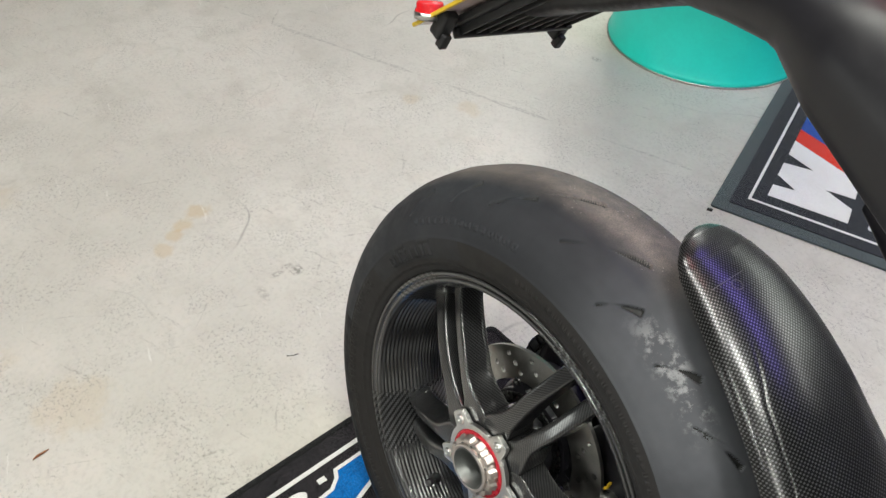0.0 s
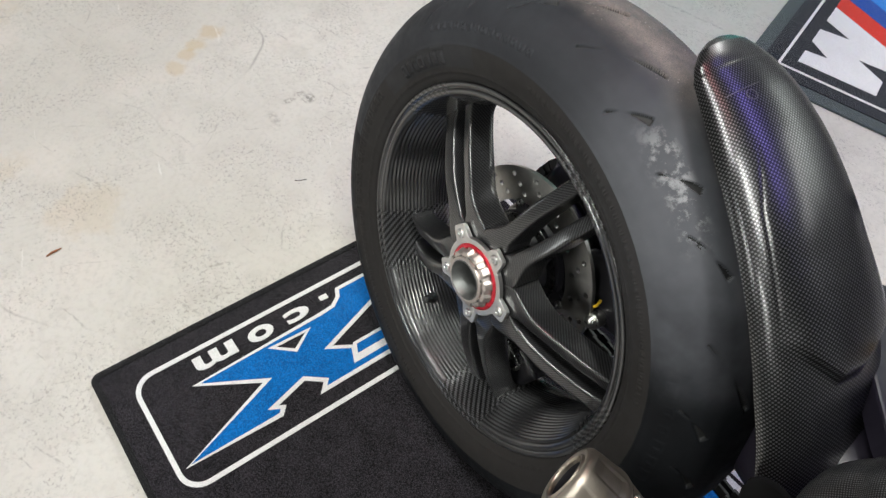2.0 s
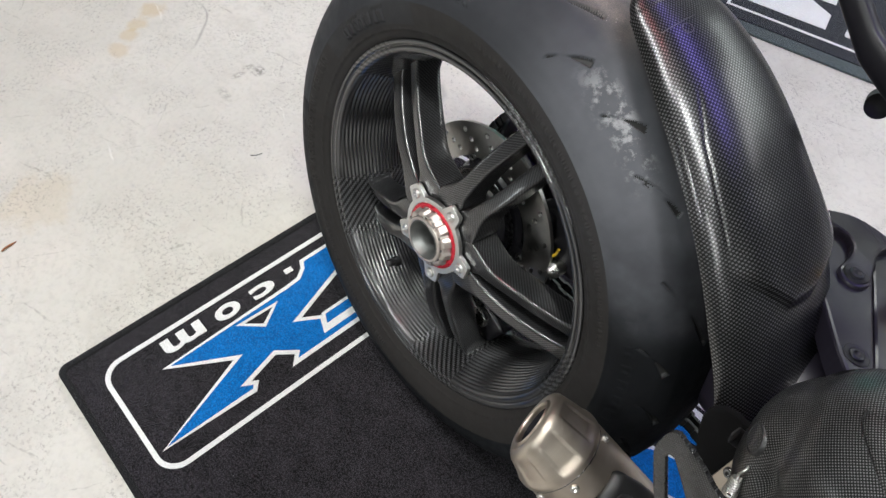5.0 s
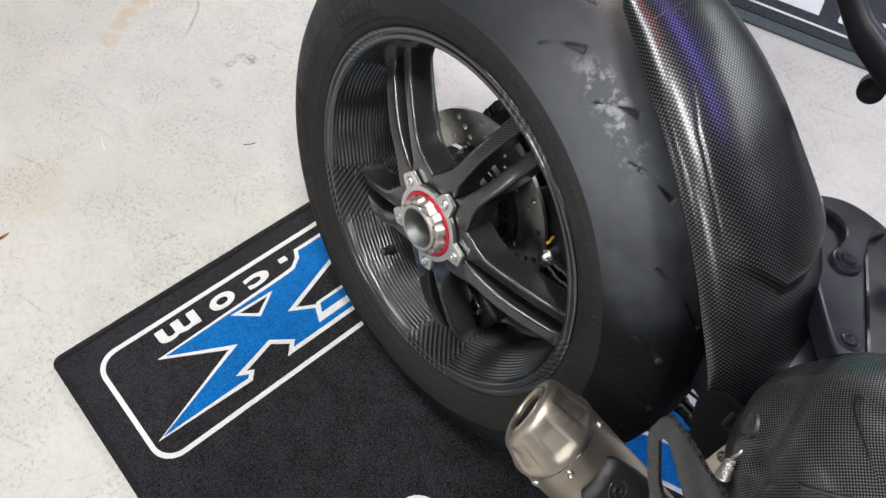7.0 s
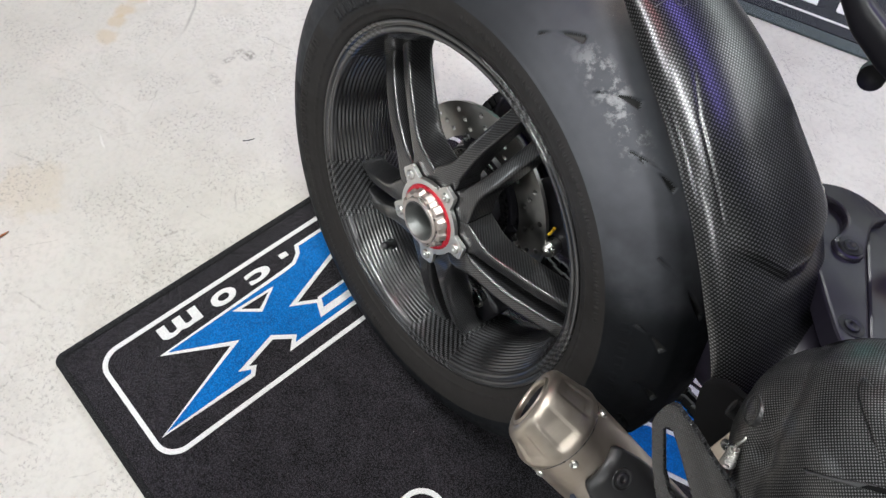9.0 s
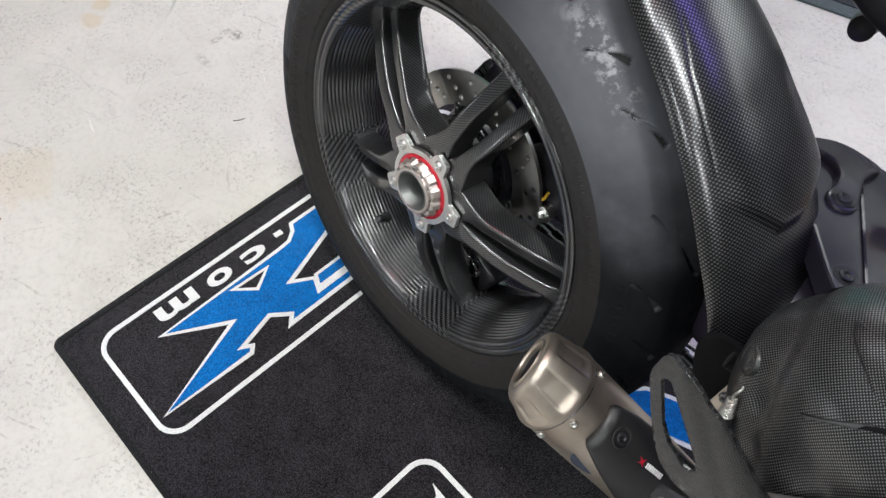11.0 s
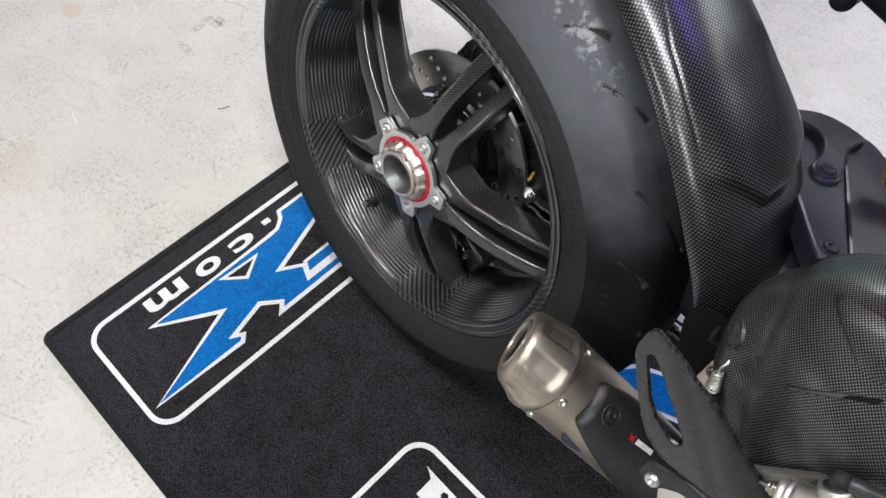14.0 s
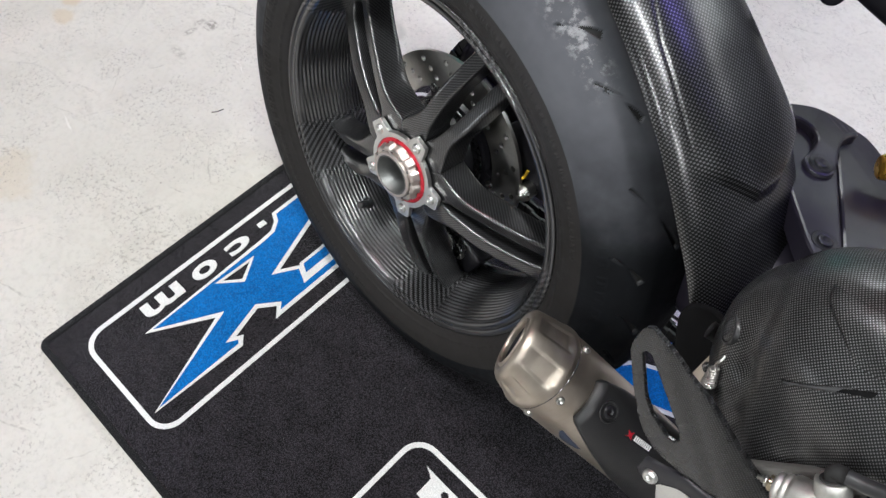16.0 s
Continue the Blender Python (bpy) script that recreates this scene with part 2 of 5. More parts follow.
def tyre_rubber():
    m = mat("tyre_rubber", rough=0.6, spec=0.13)
    n = Net(m)
    c = n.coord()
    x, y, z = n.split(c)
    ang = n.math("MULTIPLY", n.math("ARCTAN2", z, x), 180 / math.pi)
    rad = n.math("SQRT", n.math("ADD", n.math("MULTIPLY", x, x), n.math("MULTIPLY", z, z)))
    big, mid, fine = n.noise(c, 12.0, 4), n.noise(c, 55.0, 5, 0.65), n.noise(c, 700.0, 3)
    # dust and scrubbed rubber on the crown, with a ragged edge
    wob = n.math("MULTIPLY", n.math("SUBTRACT", big, 0.5), 0.03)
    # the angle ramp thins it forward, standing in for the mudguard's shadow
    crown = n.math("MULTIPLY", n.math("MULTIPLY", n.ramp(n.math("ADD", y, wob), -0.048, -0.010), n.ramp(rad, 0.3, 0.325)), n.ramp(ang, 66.0, 82.0, 0.15, 1.0))
    grit = n.ramp(n.noise(c, 800.0, 5, 0.7), 0.36, 0.64, 0.55, 1.0)
    dust = n.math("MULTIPLY", n.math("MULTIPLY", crown, grit), n.ramp(mid, 0.25, 0.75, 0.45, 1.0))
    # painted shading by angle round the axle: dark low down, paler above
    lit_film = n.ramp(n.math("ADD", ang, n.math("MULTIPLY", n.math("SUBTRACT", big, 0.5), 22.0)), 20.0, 50.0)
    shaded_rubber = n.mix(n.ramp(big, 0.3, 0.7), (0.006, 0.0068, 0.0082), (0.0095, 0.0105, 0.0125))
    # dust film and painted light: pale upper half, palest on the forward shoulder
    upper = lit_film
    lit_film = n.math("MULTIPLY", lit_film, n.ramp(ang, 62.0, 88.0, 1.0, 0.28))
    col = n.mix(lit_film, shaded_rubber, n.mix(n.ramp(big, 0.3, 0.7), (0.080, 0.083, 0.094), (0.112, 0.116, 0.130)))
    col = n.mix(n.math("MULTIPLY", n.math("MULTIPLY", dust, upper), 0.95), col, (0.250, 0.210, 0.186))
    # white spots of stone dust
    spot = n.math("MULTIPLY", n.ramp(n.voronoi(c, 260.0), 0.05, 0.22, 1.0, 0.0), n.ramp(n.noise(c, 40.0), 0.52, 0.6))
    col = n.mix(n.math("MULTIPLY", spot, crown), col, (0.45, 0.42, 0.38))
    # pale smears on the shoulder
    band = n.math("MULTIPLY", n.ramp(n.math("ABSOLUTE", n.math("SUBTRACT", ang, 62.0)), 4.0, 13.0, 1.0, 0.0),
                  n.ramp(n.math("ABSOLUTE", n.math("ADD", y, 0.061)), 0.004, 0.016, 1.0, 0.0))
    smear = n.math("MULTIPLY", band, n.ramp(n.noise(c, 75.0, 6, 0.7), 0.46, 0.62))
    col = n.mix(n.math("MULTIPLY", smear, 0.75), col, (0.34, 0.345, 0.36))
    side = n.ramp(n.math("ADD", rad, n.math("MULTIPLY", n.math("SUBTRACT", mid, 0.5), 0.002)), 0.2730, 0.2745, 1.0, 0.0)
    # the maker's smooth panel, paler than the rest of the wall
    patch = n.math("MULTIPLY", n.ramp(n.math("ABSOLUTE", n.math("SUBTRACT", ang, 135.5)), 20.0, 20.3, 1.0, 0.0), n.ramp(rad, 0.2490, 0.2500))
    side = n.math("MULTIPLY", side, n.math("SUBTRACT", 1.0, n.math("MULTIPLY", patch, 0.5)))
    col = n.mix(n.math("MULTIPLY", side, 0.85), col, (0.026, 0.0240, 0.0228))
    n.put("Base Color", col)
    n.put("Roughness", n.ramp(mid, 0.3, 0.7, 0.5, 0.68))
    h = n.math("ADD", n.math("MULTIPLY", fine, 0.5), n.math("MULTIPLY", n.math("MULTIPLY", crown, n.noise(c, 700.0, 4)), 0.6))
    n.put("Normal", n.bump(h, 0.35, 0.0006))
    return m


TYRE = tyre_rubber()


def concrete():
    m = mat("painted_concrete", rough=0.4)
    n = Net(m)
    c = n.coord()
    x, y, z = n.split(c)
    big, mid, fine = n.noise(c, 1.3, 5), n.noise(c, 7.0, 6, 0.6), n.noise(c, 90.0, 4, 0.6)
    col = n.mix(n.ramp(big, 0.35, 0.68), (0.500, 0.482, 0.434), (0.590, 0.572, 0.522))
    col = n.mix(n.ramp(mid, 0.50, 0.72, 0.0, 0.55), col, (0.44, 0.418, 0.372))
    col = n.mix(n.ramp(n.noise(c, 23.0, 6, 0.68), 0.47, 0.70, 0.0, 0.42), col, (0.45, 0.425, 0.385))
    col = n.mix(n.ramp(n.noise(c, 5.0, 4, 0.5), 0.52, 0.70, 0.0, 0.35), col, (0.60, 0.545, 0.49))
    col = n.mix(n.ramp(fine, 0.45, 0.70, 0.0, 0.34), col, (0.40, 0.385, 0.35))
    # trails where the paint has worn to a yellow-brown stain
    warp = n.math("MULTIPLY", n.math("SUBTRACT", n.noise(c, 26.0, 5, 0.65), 0.5), 1.9)
    for sx, sy, rx, ry, k in ((-0.955, -0.178, 0.026, 0.022, 0.5), (-0.985, -0.142, 0.020, 0.024, 0.55), (-1.008, -0.108, 0.020, 0.026, 0.6), (-1.036, -0.066, 0.028, 0.030, 0.62),
                              (-1.027, 0.724, 0.04, 0.035, 0.36), (-1.159, 0.615, 0.028, 0.03, 0.4), (-0.66, -0.455, 0.07, 0.07, 0.28), (-0.83, -0.62, 0.06, 0.1, 0.25), (-1.35, -0.5, 0.09, 0.12, 0.25)):
        dx = n.math("DIVIDE", n.math("SUBTRACT", x, sx), rx)
        dy = n.math("DIVIDE", n.math("SUBTRACT", y, sy), ry)
        d = n.math("SQRT", n.math("ADD", n.math("MULTIPLY", dx, dx), n.math("MULTIPLY", dy, dy)))
        d = n.math("ADD", d, warp)
        col = n.mix(n.ramp(d, 0.55, 1.15, k, 0.0), col, (0.47, 0.375, 0.24))
    # grey rubber scuffs
    smut = n.ramp(n.noise(c, 110.0, 5, 0.7), 0.42, 0.56)
    for sx, sy, rx, ry, k in ((-0.735, 0.032, 0.017, 0.020, 0.85), (-0.757, 0.020, 0.012, 0.016, 0.6), (-0.748, -0.008, 0.009, 0.020, 0.65), (-0.713, -0.057, 0.03, 0.012, 0.4), (-1.025, 1.218, 0.022, 0.016, 0.7)):
        dx = n.math("DIVIDE", n.math("SUBTRACT", x, sx), rx)
        dy = n.math("DIVIDE", n.math("SUBTRACT", y, sy), ry)
        d = n.math("SQRT", n.math("ADD", n.math("MULTIPLY", dx, dx), n.math("MULTIPLY", dy, dy)))
        col = n.mix(n.math("MULTIPLY", n.ramp(d, 0.4, 1.1, k, 0.0), smut), col, (0.20, 0.19, 0.17))
    # ragged pits and grime, gathered in clouds, and a few lone specks
    cloud = n.ramp(n.noise(c, 4.2, 5, 0.62), 0.44, 0.62)
    patchy = n.ramp(n.noise(c, 17.0, 5, 0.62), 0.46, 0.60)
    ragged = n.math("MULTIPLY", n.math("SUBTRACT", n.noise(c, 260.0, 4, 0.7), 0.5), 0.85)
    s1 = n.math("MULTIPLY", n.ramp(n.math("ADD", n.voronoi(c, 105.0), ragged), 0.04, 0.26, 1.0, 0.0), n.math("MULTIPLY", patchy, n.math("ADD", 0.25, cloud)))
    s2 = n.math("MULTIPLY", n.ramp(n.math("ADD", n.voronoi(c, 30.0), n.math("MULTIPLY", ragged, 0.25)), 0.02, 0.085, 1.0, 0.0), n.ramp(n.noise(c, 9.0, 3), 0.54, 0.60))
    s3 = n.math("MULTIPLY", n.ramp(n.noise(c, 150.0, 6, 0.75), 0.52, 0.60), n.ramp(n.noise(c, 7.5, 5, 0.65), 0.44, 0.58))
    s4 = n.math("MULTIPLY", n.ramp(n.noise(c, 40.0, 6, 0.78), 0.60, 0.69), cloud)
    speck = n.math("MAXIMUM", n.math("MAXIMUM", n.math("MULTIPLY", s1, 0.75), s2), n.math("MAXIMUM", n.math("MULTIPLY", s3, 0.75), n.math("MULTIPLY", s4, 0.6)))
    # drag marks: thin broken strokes at several angles, some dark, some scraped pale
    for turn, freq, lo, dark in ((24, 85.0, 0.665, True), (-38, 70.0, 0.675, True), (71, 95.0, 0.68, True), (-12, 60.0, 0.69, False)):
        ca, sa = math.cos(radians(turn)), math.sin(radians(turn))
        along = n.math("ADD", n.math("MULTIPLY", x, ca), n.math("MULTIPLY", y, sa))
        across = n.math("SUBTRACT", n.math("MULTIPLY", y, ca), n.math("MULTIPLY", x, sa))
        cmb = n.node("ShaderNodeCombineXYZ")
        n.link(n.math("MULTIPLY", along, 5.5), cmb.inputs[0])
        n.link(n.math("ADD", n.math("MULTIPLY", across, freq), n.math("MULTIPLY", mid, 2.5)), cmb.inputs[1])
        stroke = n.math("MULTIPLY", n.ramp(n.noise(cmb.outputs[0], 1.0, 3, 0.5), lo, lo + 0.05), n.ramp(fine, 0.35, 0.6))
        col = n.mix(n.math("MULTIPLY", stroke, 0.45 if dark else 0.5), col, (0.25, 0.24, 0.215) if dark else (0.72, 0.71, 0.67))
    col = n.mix(n.math("MULTIPLY", speck, 0.62), col, (0.17, 0.162, 0.145))
    # hair cracks and scuffs
    wv = n.node("ShaderNodeVectorMath", op="ADD")
    n.link(c, wv.inputs[0])
    dist = n.node("ShaderNodeTexNoise")
    n.link(c, dist.inputs["Vector"])
    dist.inputs["Scale"].default_value = 2.2
    sc = n.node("ShaderNodeVectorMath", op="SCALE")
    n.link(dist.outputs["Color"], sc.inputs[0])
    sc.inputs["Scale"].default_value = 0.5
    n.link(sc.outputs[0], wv.inputs[1])
    crack = n.ramp(n.voronoi(wv.outputs[0], 1.7, "DISTANCE_TO_EDGE"), 0.0, 0.008, 1.0, 0.0)
    crack = n.math("MULTIPLY", crack, n.ramp(n.noise(c, 2.6), 0.5, 0.66))
    col = n.mix(n.math("MULTIPLY", crack, 0.6), col, (0.24, 0.23, 0.21))
    # the worn day joint that crosses the floor
    jd = n.math("ABSOLUTE", n.math("SUBTRACT", n.math("SUBTRACT", y, n.math("MULTIPLY", x, 0.405)), 1.218))
    jd = n.math("ADD", jd, n.math("MULTIPLY", n.math("SUBTRACT", mid, 0.5), 0.05))
    joint = n.math("MULTIPLY", n.ramp(n.math("ABSOLUTE", jd), 0.0, 0.007, 1.0, 0.0), n.ramp(fine, 0.3, 0.6))
    col = n.mix(n.math("MULTIPLY", joint, 0.55), col, (0.26, 0.25, 0.23))
    n.put("Base Color", col)
    n.put("Roughness", n.ramp(mid, 0.3, 0.7, 0.33, 0.5))
    h = n.math("SUBTRACT", n.math("ADD", n.math("MULTIPLY", mid, 0.7), n.math("MULTIPLY", fine, 0.5)), n.math("MULTIPLY", speck, 0.7))
    n.put("Normal", n.bump(h, 0.3, 0.003))
    return m


CONCRETE = concrete()


def pile(name, base, amount=0.35):
    """Short carpet pile."""
    m = mat(name, base, rough=0.95, spec=0.15)
    n = Net(m)
    c = n.coord()
    tuft = n.math("ADD", n.math("MULTIPLY", n.voronoi(c, 480.0), 0.6), n.math("MULTIPLY", n.noise(c, 520.0, 4, 0.7), 0.7))
    mid = n.noise(c, 26.0, 5)
    lint = n.math("MULTIPLY", n.ramp(n.voronoi(c, 95.0), 0.03, 0.09, 1.0, 0.0), n.ramp(n.noise(c, 31.0), 0.58, 0.63))
    dark = tuple(v * (1 - amount) for v in base)
    light = tuple(min(1.0, v * (1 + amount)) for v in base)
    f = n.math("ADD", n.math("MULTIPLY", n.ramp(tuft, 0.42, 0.78), 0.82), n.math("MULTIPLY", n.ramp(mid, 0.3, 0.7), 0.18))
    col = n.mix(f, light, dark)
    col = n.mix(n.math("MULTIPLY", lint, 0.5), col, (0.4, 0.4, 0.4))
    n.put("Base Color", col)
    n.put("Normal", n.bump(n.math("ADD", tuft, n.noise(c, 1500.0)), 0.8, 0.0016))
    n.b.inputs["Sheen Weight"].default_value = 0.22
    n.b.inputs["Sheen Roughness"].default_value = 0.4
    return m


MAT_BLACK = pile("black_carpet_pile", (0.0250, 0.0222, 0.0268), 0.92)
MAT_WHITE = pile("white_carpet_pile", (0.84, 0.84, 0.83), 0.12)
MAT_BLUE = pile("blue_carpet_pile", (0.002, 0.150, 0.50), 0.4)
MAT_NAVY = pile("dark_navy_carpet_pile", (0.022, 0.025, 0.034), 0.3)
MAT_GREY = pile("grey_green_rubber_edge", (0.075, 0.095, 0.1), 0.2)
MAT_RED = pile("red_carpet_pile", (0.72, 0.035, 0.02), 0.12)
MAT_SKY = pile("sky_blue_carpet_pile", (0.03, 0.25, 0.72), 0.12)
MAT_DEEP = pile("deep_blue_carpet_pile", (0.012, 0.075, 0.38), 0.12)
HEM = pile("black_rubber_hem", (0.012, 0.012, 0.013), 0.3)
WALL = grain(mat("grey_wall_paint", rough=0.7), (0.16, 0.16, 0.165), 0.04, 3.0, (0.6, 0.75), 0.1)
CEILING = grain(mat("grey_ceiling_paint", rough=0.8), (0.10, 0.10, 0.105), 0.05, 3.0, (0.7, 0.85), 0.1)


# ---- mesh helpers ----
def link_mesh(name, me, material, parent=None, label="", smooth=True, loc=None):
    me.materials.append(material)
    if smooth:
        me.polygons.foreach_set("use_smooth", [True] * len(me.polygons))
    ob = new(name, me)
    if parent:
        ob.parent = parent
    if loc:
        ob.location = loc
    if label:
        tagged(ob, label)
    return ob


def part(name, bm, material, parent, label="", smooth=True, loc=None):
    """Links a bmesh as one mesh object under a thing or a part."""
    me = bpy.data.meshes.new(name)
    bm.normal_update()
    bm.to_mesh(me)
    bm.free()
    return link_mesh(name, me, material, parent, label, smooth, loc)


def sheet(name, P, material, parent, label="", close_u=False, close_v=False, uv=None, thick=0.0, caps=False, loc=None, grid=None):
    """A smooth surface through a grid of points P[i, j]; UV runs in metres unless uv, or one pair for each point in grid, is given."""
    P = np.asarray(P, float)
    nu, nv = P.shape[:2]
    I = np.arange(nu if close_u else nu - 1)
    J = np.arange(nv if close_v else nv - 1)
    ii, jj = np.meshgrid(I, J, indexing="ij")
    i2, j2 = (ii + 1) % nu, (jj + 1) % nv
    F = np.stack([ii * nv + jj, i2 * nv + jj, i2 * nv + j2, ii * nv + j2], -1).reshape(-1, 4)
    if uv is None:
        du = np.linalg.norm(np.diff(P, axis=0), axis=-1).mean(1)
        dv = np.linalg.norm(np.diff(P, axis=1), axis=-1).mean(0)
        uu, vv = np.r_[0, np.cumsum(du)], np.r_[0, np.cumsum(dv)]
    else:
        uu, vv = uv
    uu = np.r_[uu, uu[-1] + uu[-1] - uu[-2]]
    vv = np.r_[vv, vv[-1] + vv[-1] - vv[-2]]
    U = np.stack([np.stack([uu[a], vv[b]], -1) for a, b in ((ii, jj), (ii + 1, jj), (ii + 1, jj + 1), (ii, jj + 1))], 2).reshape(-1, 2)
    if grid is not None:
        U = np.asarray(grid, float).reshape(-1, 2)[F].reshape(-1, 2)
    me = bpy.data.meshes.new(name)
    polys = F.tolist()
    if caps:
        polys = polys + [list(range(nv))[::-1], [(nu - 1) * nv + j for j in range(nv)]]
        U = np.r_[U, np.zeros((2 * nv, 2))]
    me.from_pydata(P.reshape(-1, 3).tolist(), [], polys)
    lay = me.uv_layers.new(name="UVMap")
    lay.data.foreach_set("uv", U.astype(np.float32).ravel())
    ob = link_mesh(name, me, material, parent, label, True, loc)
    if thick:
        mod = ob.modifiers.new("thickness", "SOLIDIFY")
        mod.thickness, mod.offset = thick, -1.0
    return ob


def lathe(name, prof, material, parent, label="", segs=96, centre=(0, 0, 0), axis=(0, 1, 0), closed=True, ripple=None, thick=0.0):
    """Turns a profile of (along, radius) pairs round an axis through centre. ripple(angle, along, radius) gives a new radius."""
    prof = np.array(prof, float)
    ax = Vector(axis).normalized()
    a = ax.orthogonal().normalized() if abs(ax.y) < 0.999 else Vector((1, 0, 0))
    b = ax.cross(a) if abs(ax.y) < 0.999 else Vector((0, 0, 1))
    th = np.linspace(0, 2 * np.pi, segs, endpoint=False)
    r = np.repeat(prof[None, :, 1], segs, 0)
    if ripple:
        for i, q in enumerate(th):
            for j, (al, rr) in enumerate(prof):
                r[i, j] = ripple(q, al, rr)
    C, A, Bv, X = np.array(centre), np.array(a), np.array(b), np.array(ax)
    P = C + prof[None, :, 0, None] * X + r[..., None] * (np.cos(th)[:, None, None] * A + np.sin(th)[:, None, None] * Bv)
    rm = prof[:, 1].mean()
    dv = np.hypot(*np.diff(np.r_[prof, prof[:1]], axis=0).T)
    uv = (th * rm, np.r_[0, np.cumsum(dv)][:len(prof)])
    return sheet(name, P, material, parent, label, True, closed, uv, thick)


def tube(name, pts, rad, material, parent, label="", segs=14, flat=1.0, caps=True):
    """A round bar through points; rad is one radius or one for each point."""
    pts = [Vector(p) for p in pts]
    rad = [rad] * len(pts) if isinstance(rad, (int, float)) else rad
    rows, up = [], None
    for i, p in enumerate(pts):
        d = (pts[min(i + 1, len(pts) - 1)] - pts[max(i - 1, 0)]).normalized()
        up = d.orthogonal().normalized() if up is None else (up - d * up.dot(d)).normalized()
        side = d.cross(up)
        rows.append([p + (up * math.cos(q) + side * math.sin(q) * flat) * rad[i] for q in np.linspace(0, 2 * math.pi, segs, endpoint=False)])
    return sheet(name, [[tuple(v) for v in r] for r in rows], material, parent, label, False, True, caps=caps)


def slab_bm(outer, holes, z0, z1, bev=0.0):
    """A plate with holes between two heights, from loops of (x, y)."""
    bm = bmesh.new()
    edges = []
    for loop in [outer] + list(holes):
        vs = [bm.verts.new((x, y, z0)) for x, y in loop]
        edges += [bm.edges.new((vs[i], vs[(i + 1) % len(vs)])) for i in range(len(vs))]
    bmesh.ops.triangle_fill(bm, use_beauty=True, edges=edges)
    bmesh.ops.recalc_face_normals(bm, faces=bm.faces)
    if bm.faces and sum(f.normal.z for f in bm.faces) > 0:
        bmesh.ops.reverse_faces(bm, faces=bm.faces)
    got = bmesh.ops.extrude_face_region(bm, geom=list(bm.faces))
    top = [v for v in got["geom"] if isinstance(v, bmesh.types.BMVert)]
    for v in top:
        v.co.z = z1
    bmesh.ops.recalc_face_normals(bm, faces=bm.faces)
    if bev:
        rim_edges = [e for e in bm.edges if len(e.link_faces) == 2 and e.calc_face_angle(0) > 0.9]
        bmesh.ops.bevel(bm, geom=rim_edges, offset=bev, segments=2, affect="EDGES", profile=0.6)
    return bm


def planar_uv(ob, a, b):
    """Lays UV in metres along two of the mesh's own axes."""
    me = ob.data
    lay = me.uv_layers.new(name="UVMap")
    co = np.array([v.co for v in me.vertices])
    ix = np.array([lp.vertex_index for lp in me.loops])
    lay.data.foreach_set("uv", co[ix][:, [a, b]].astype(np.float32).ravel())
    return ob


def placed(bm, m):
    bmesh.ops.transform(bm, matrix=m, verts=bm.verts)
    return bm


def circle(cx, cy, r, n=20, ph=0.0):
    return [(cx + r * math.cos(ph + 2 * math.pi * i / n), cy + r * math.sin(ph + 2 * math.pi * i / n)) for i in range(n)]


def grow(loop, d):
    """The loop moved outwards by d, with mitred corners held short."""
    n = len(loop)
    area = sum(loop[i][0] * loop[(i + 1) % n][1] - loop[(i + 1) % n][0] * loop[i][1] for i in range(n))
    s = 1 if area > 0 else -1
    out = []
    for i in range(n):
        a, b, c = (Vector(loop[(i + k) % n]) for k in (-1, 0, 1))
        e1, e2 = (b - a).normalized(), (c - b).normalized()
        n1, n2 = Vector((e1.y, -e1.x)) * s, Vector((e2.y, -e2.x)) * s
        m = (n1 + n2)
        k = max(m.length_squared / 2, 0.28)
        out.append(tuple(b + m * d / k))
    return out


def bolt(name, at, axis, r, h, material, parent, label="", drive=0.5):
    """A domed cap screw with a socket, its head standing h out of the surface."""
    prof = [(-0.004, r), (h * 0.55, r), (h * 0.9, r * 0.86), (h, r * 0.66), (h, r * drive), (h * 0.35, r * drive * 0.96), (h * 0.3, 0.0001)]
    return lathe(name, prof, material, parent, label, 18, at, axis, False)


def box_bm(x, y, z, bev=0.002, m=None):
    bm = bmesh.new()
    bmesh.ops.create_cube(bm, size=1.0)
    bmesh.ops.scale(bm, vec=(x, y, z), verts=bm.verts)
    if bev:
        bmesh.ops.bevel(bm, geom=list(bm.edges), offset=bev, segments=2, affect="EDGES", profile=0.6)
    return placed(bm, m) if m else bm


def smooth01(x):
    x = np.clip(x, 0, 1)
    return x * x * (3 - 2 * x)

# ---- the room ----
def room():
    bm = box_bm(9.0, 9.0, 0.1, 0, pose(0, 0, -0.05))
    tagged(part("floor", bm, CONCRETE, None, smooth=False), "pale grey painted concrete floor, scuffed and stained", "floor", kind="structure")
    bm = box_bm(9.0, 9.0, 0.1, 0, pose(0, 0, CEIL + 0.05))
    tagged(part("ceiling", bm, CEILING, None, smooth=False), "plain grey ceiling", "ceiling", kind="structure")
    for name, x, y, w, d in (("wall_north", 0, 4.55, 9.2, 0.1), ("wall_south", 0, -4.55, 9.2, 0.1), ("wall_east", 4.55, 0, 0.1, 9.0), ("wall_west", -4.55, 0, 0.1, 9.0)):
        bm = box_bm(w, d, CEIL + 0.2, 0, pose(x, y, CEIL / 2))
        tagged(part(name, bm, WALL, None, smooth=False), "plain grey painted wall", "wall", kind="structure")


room()


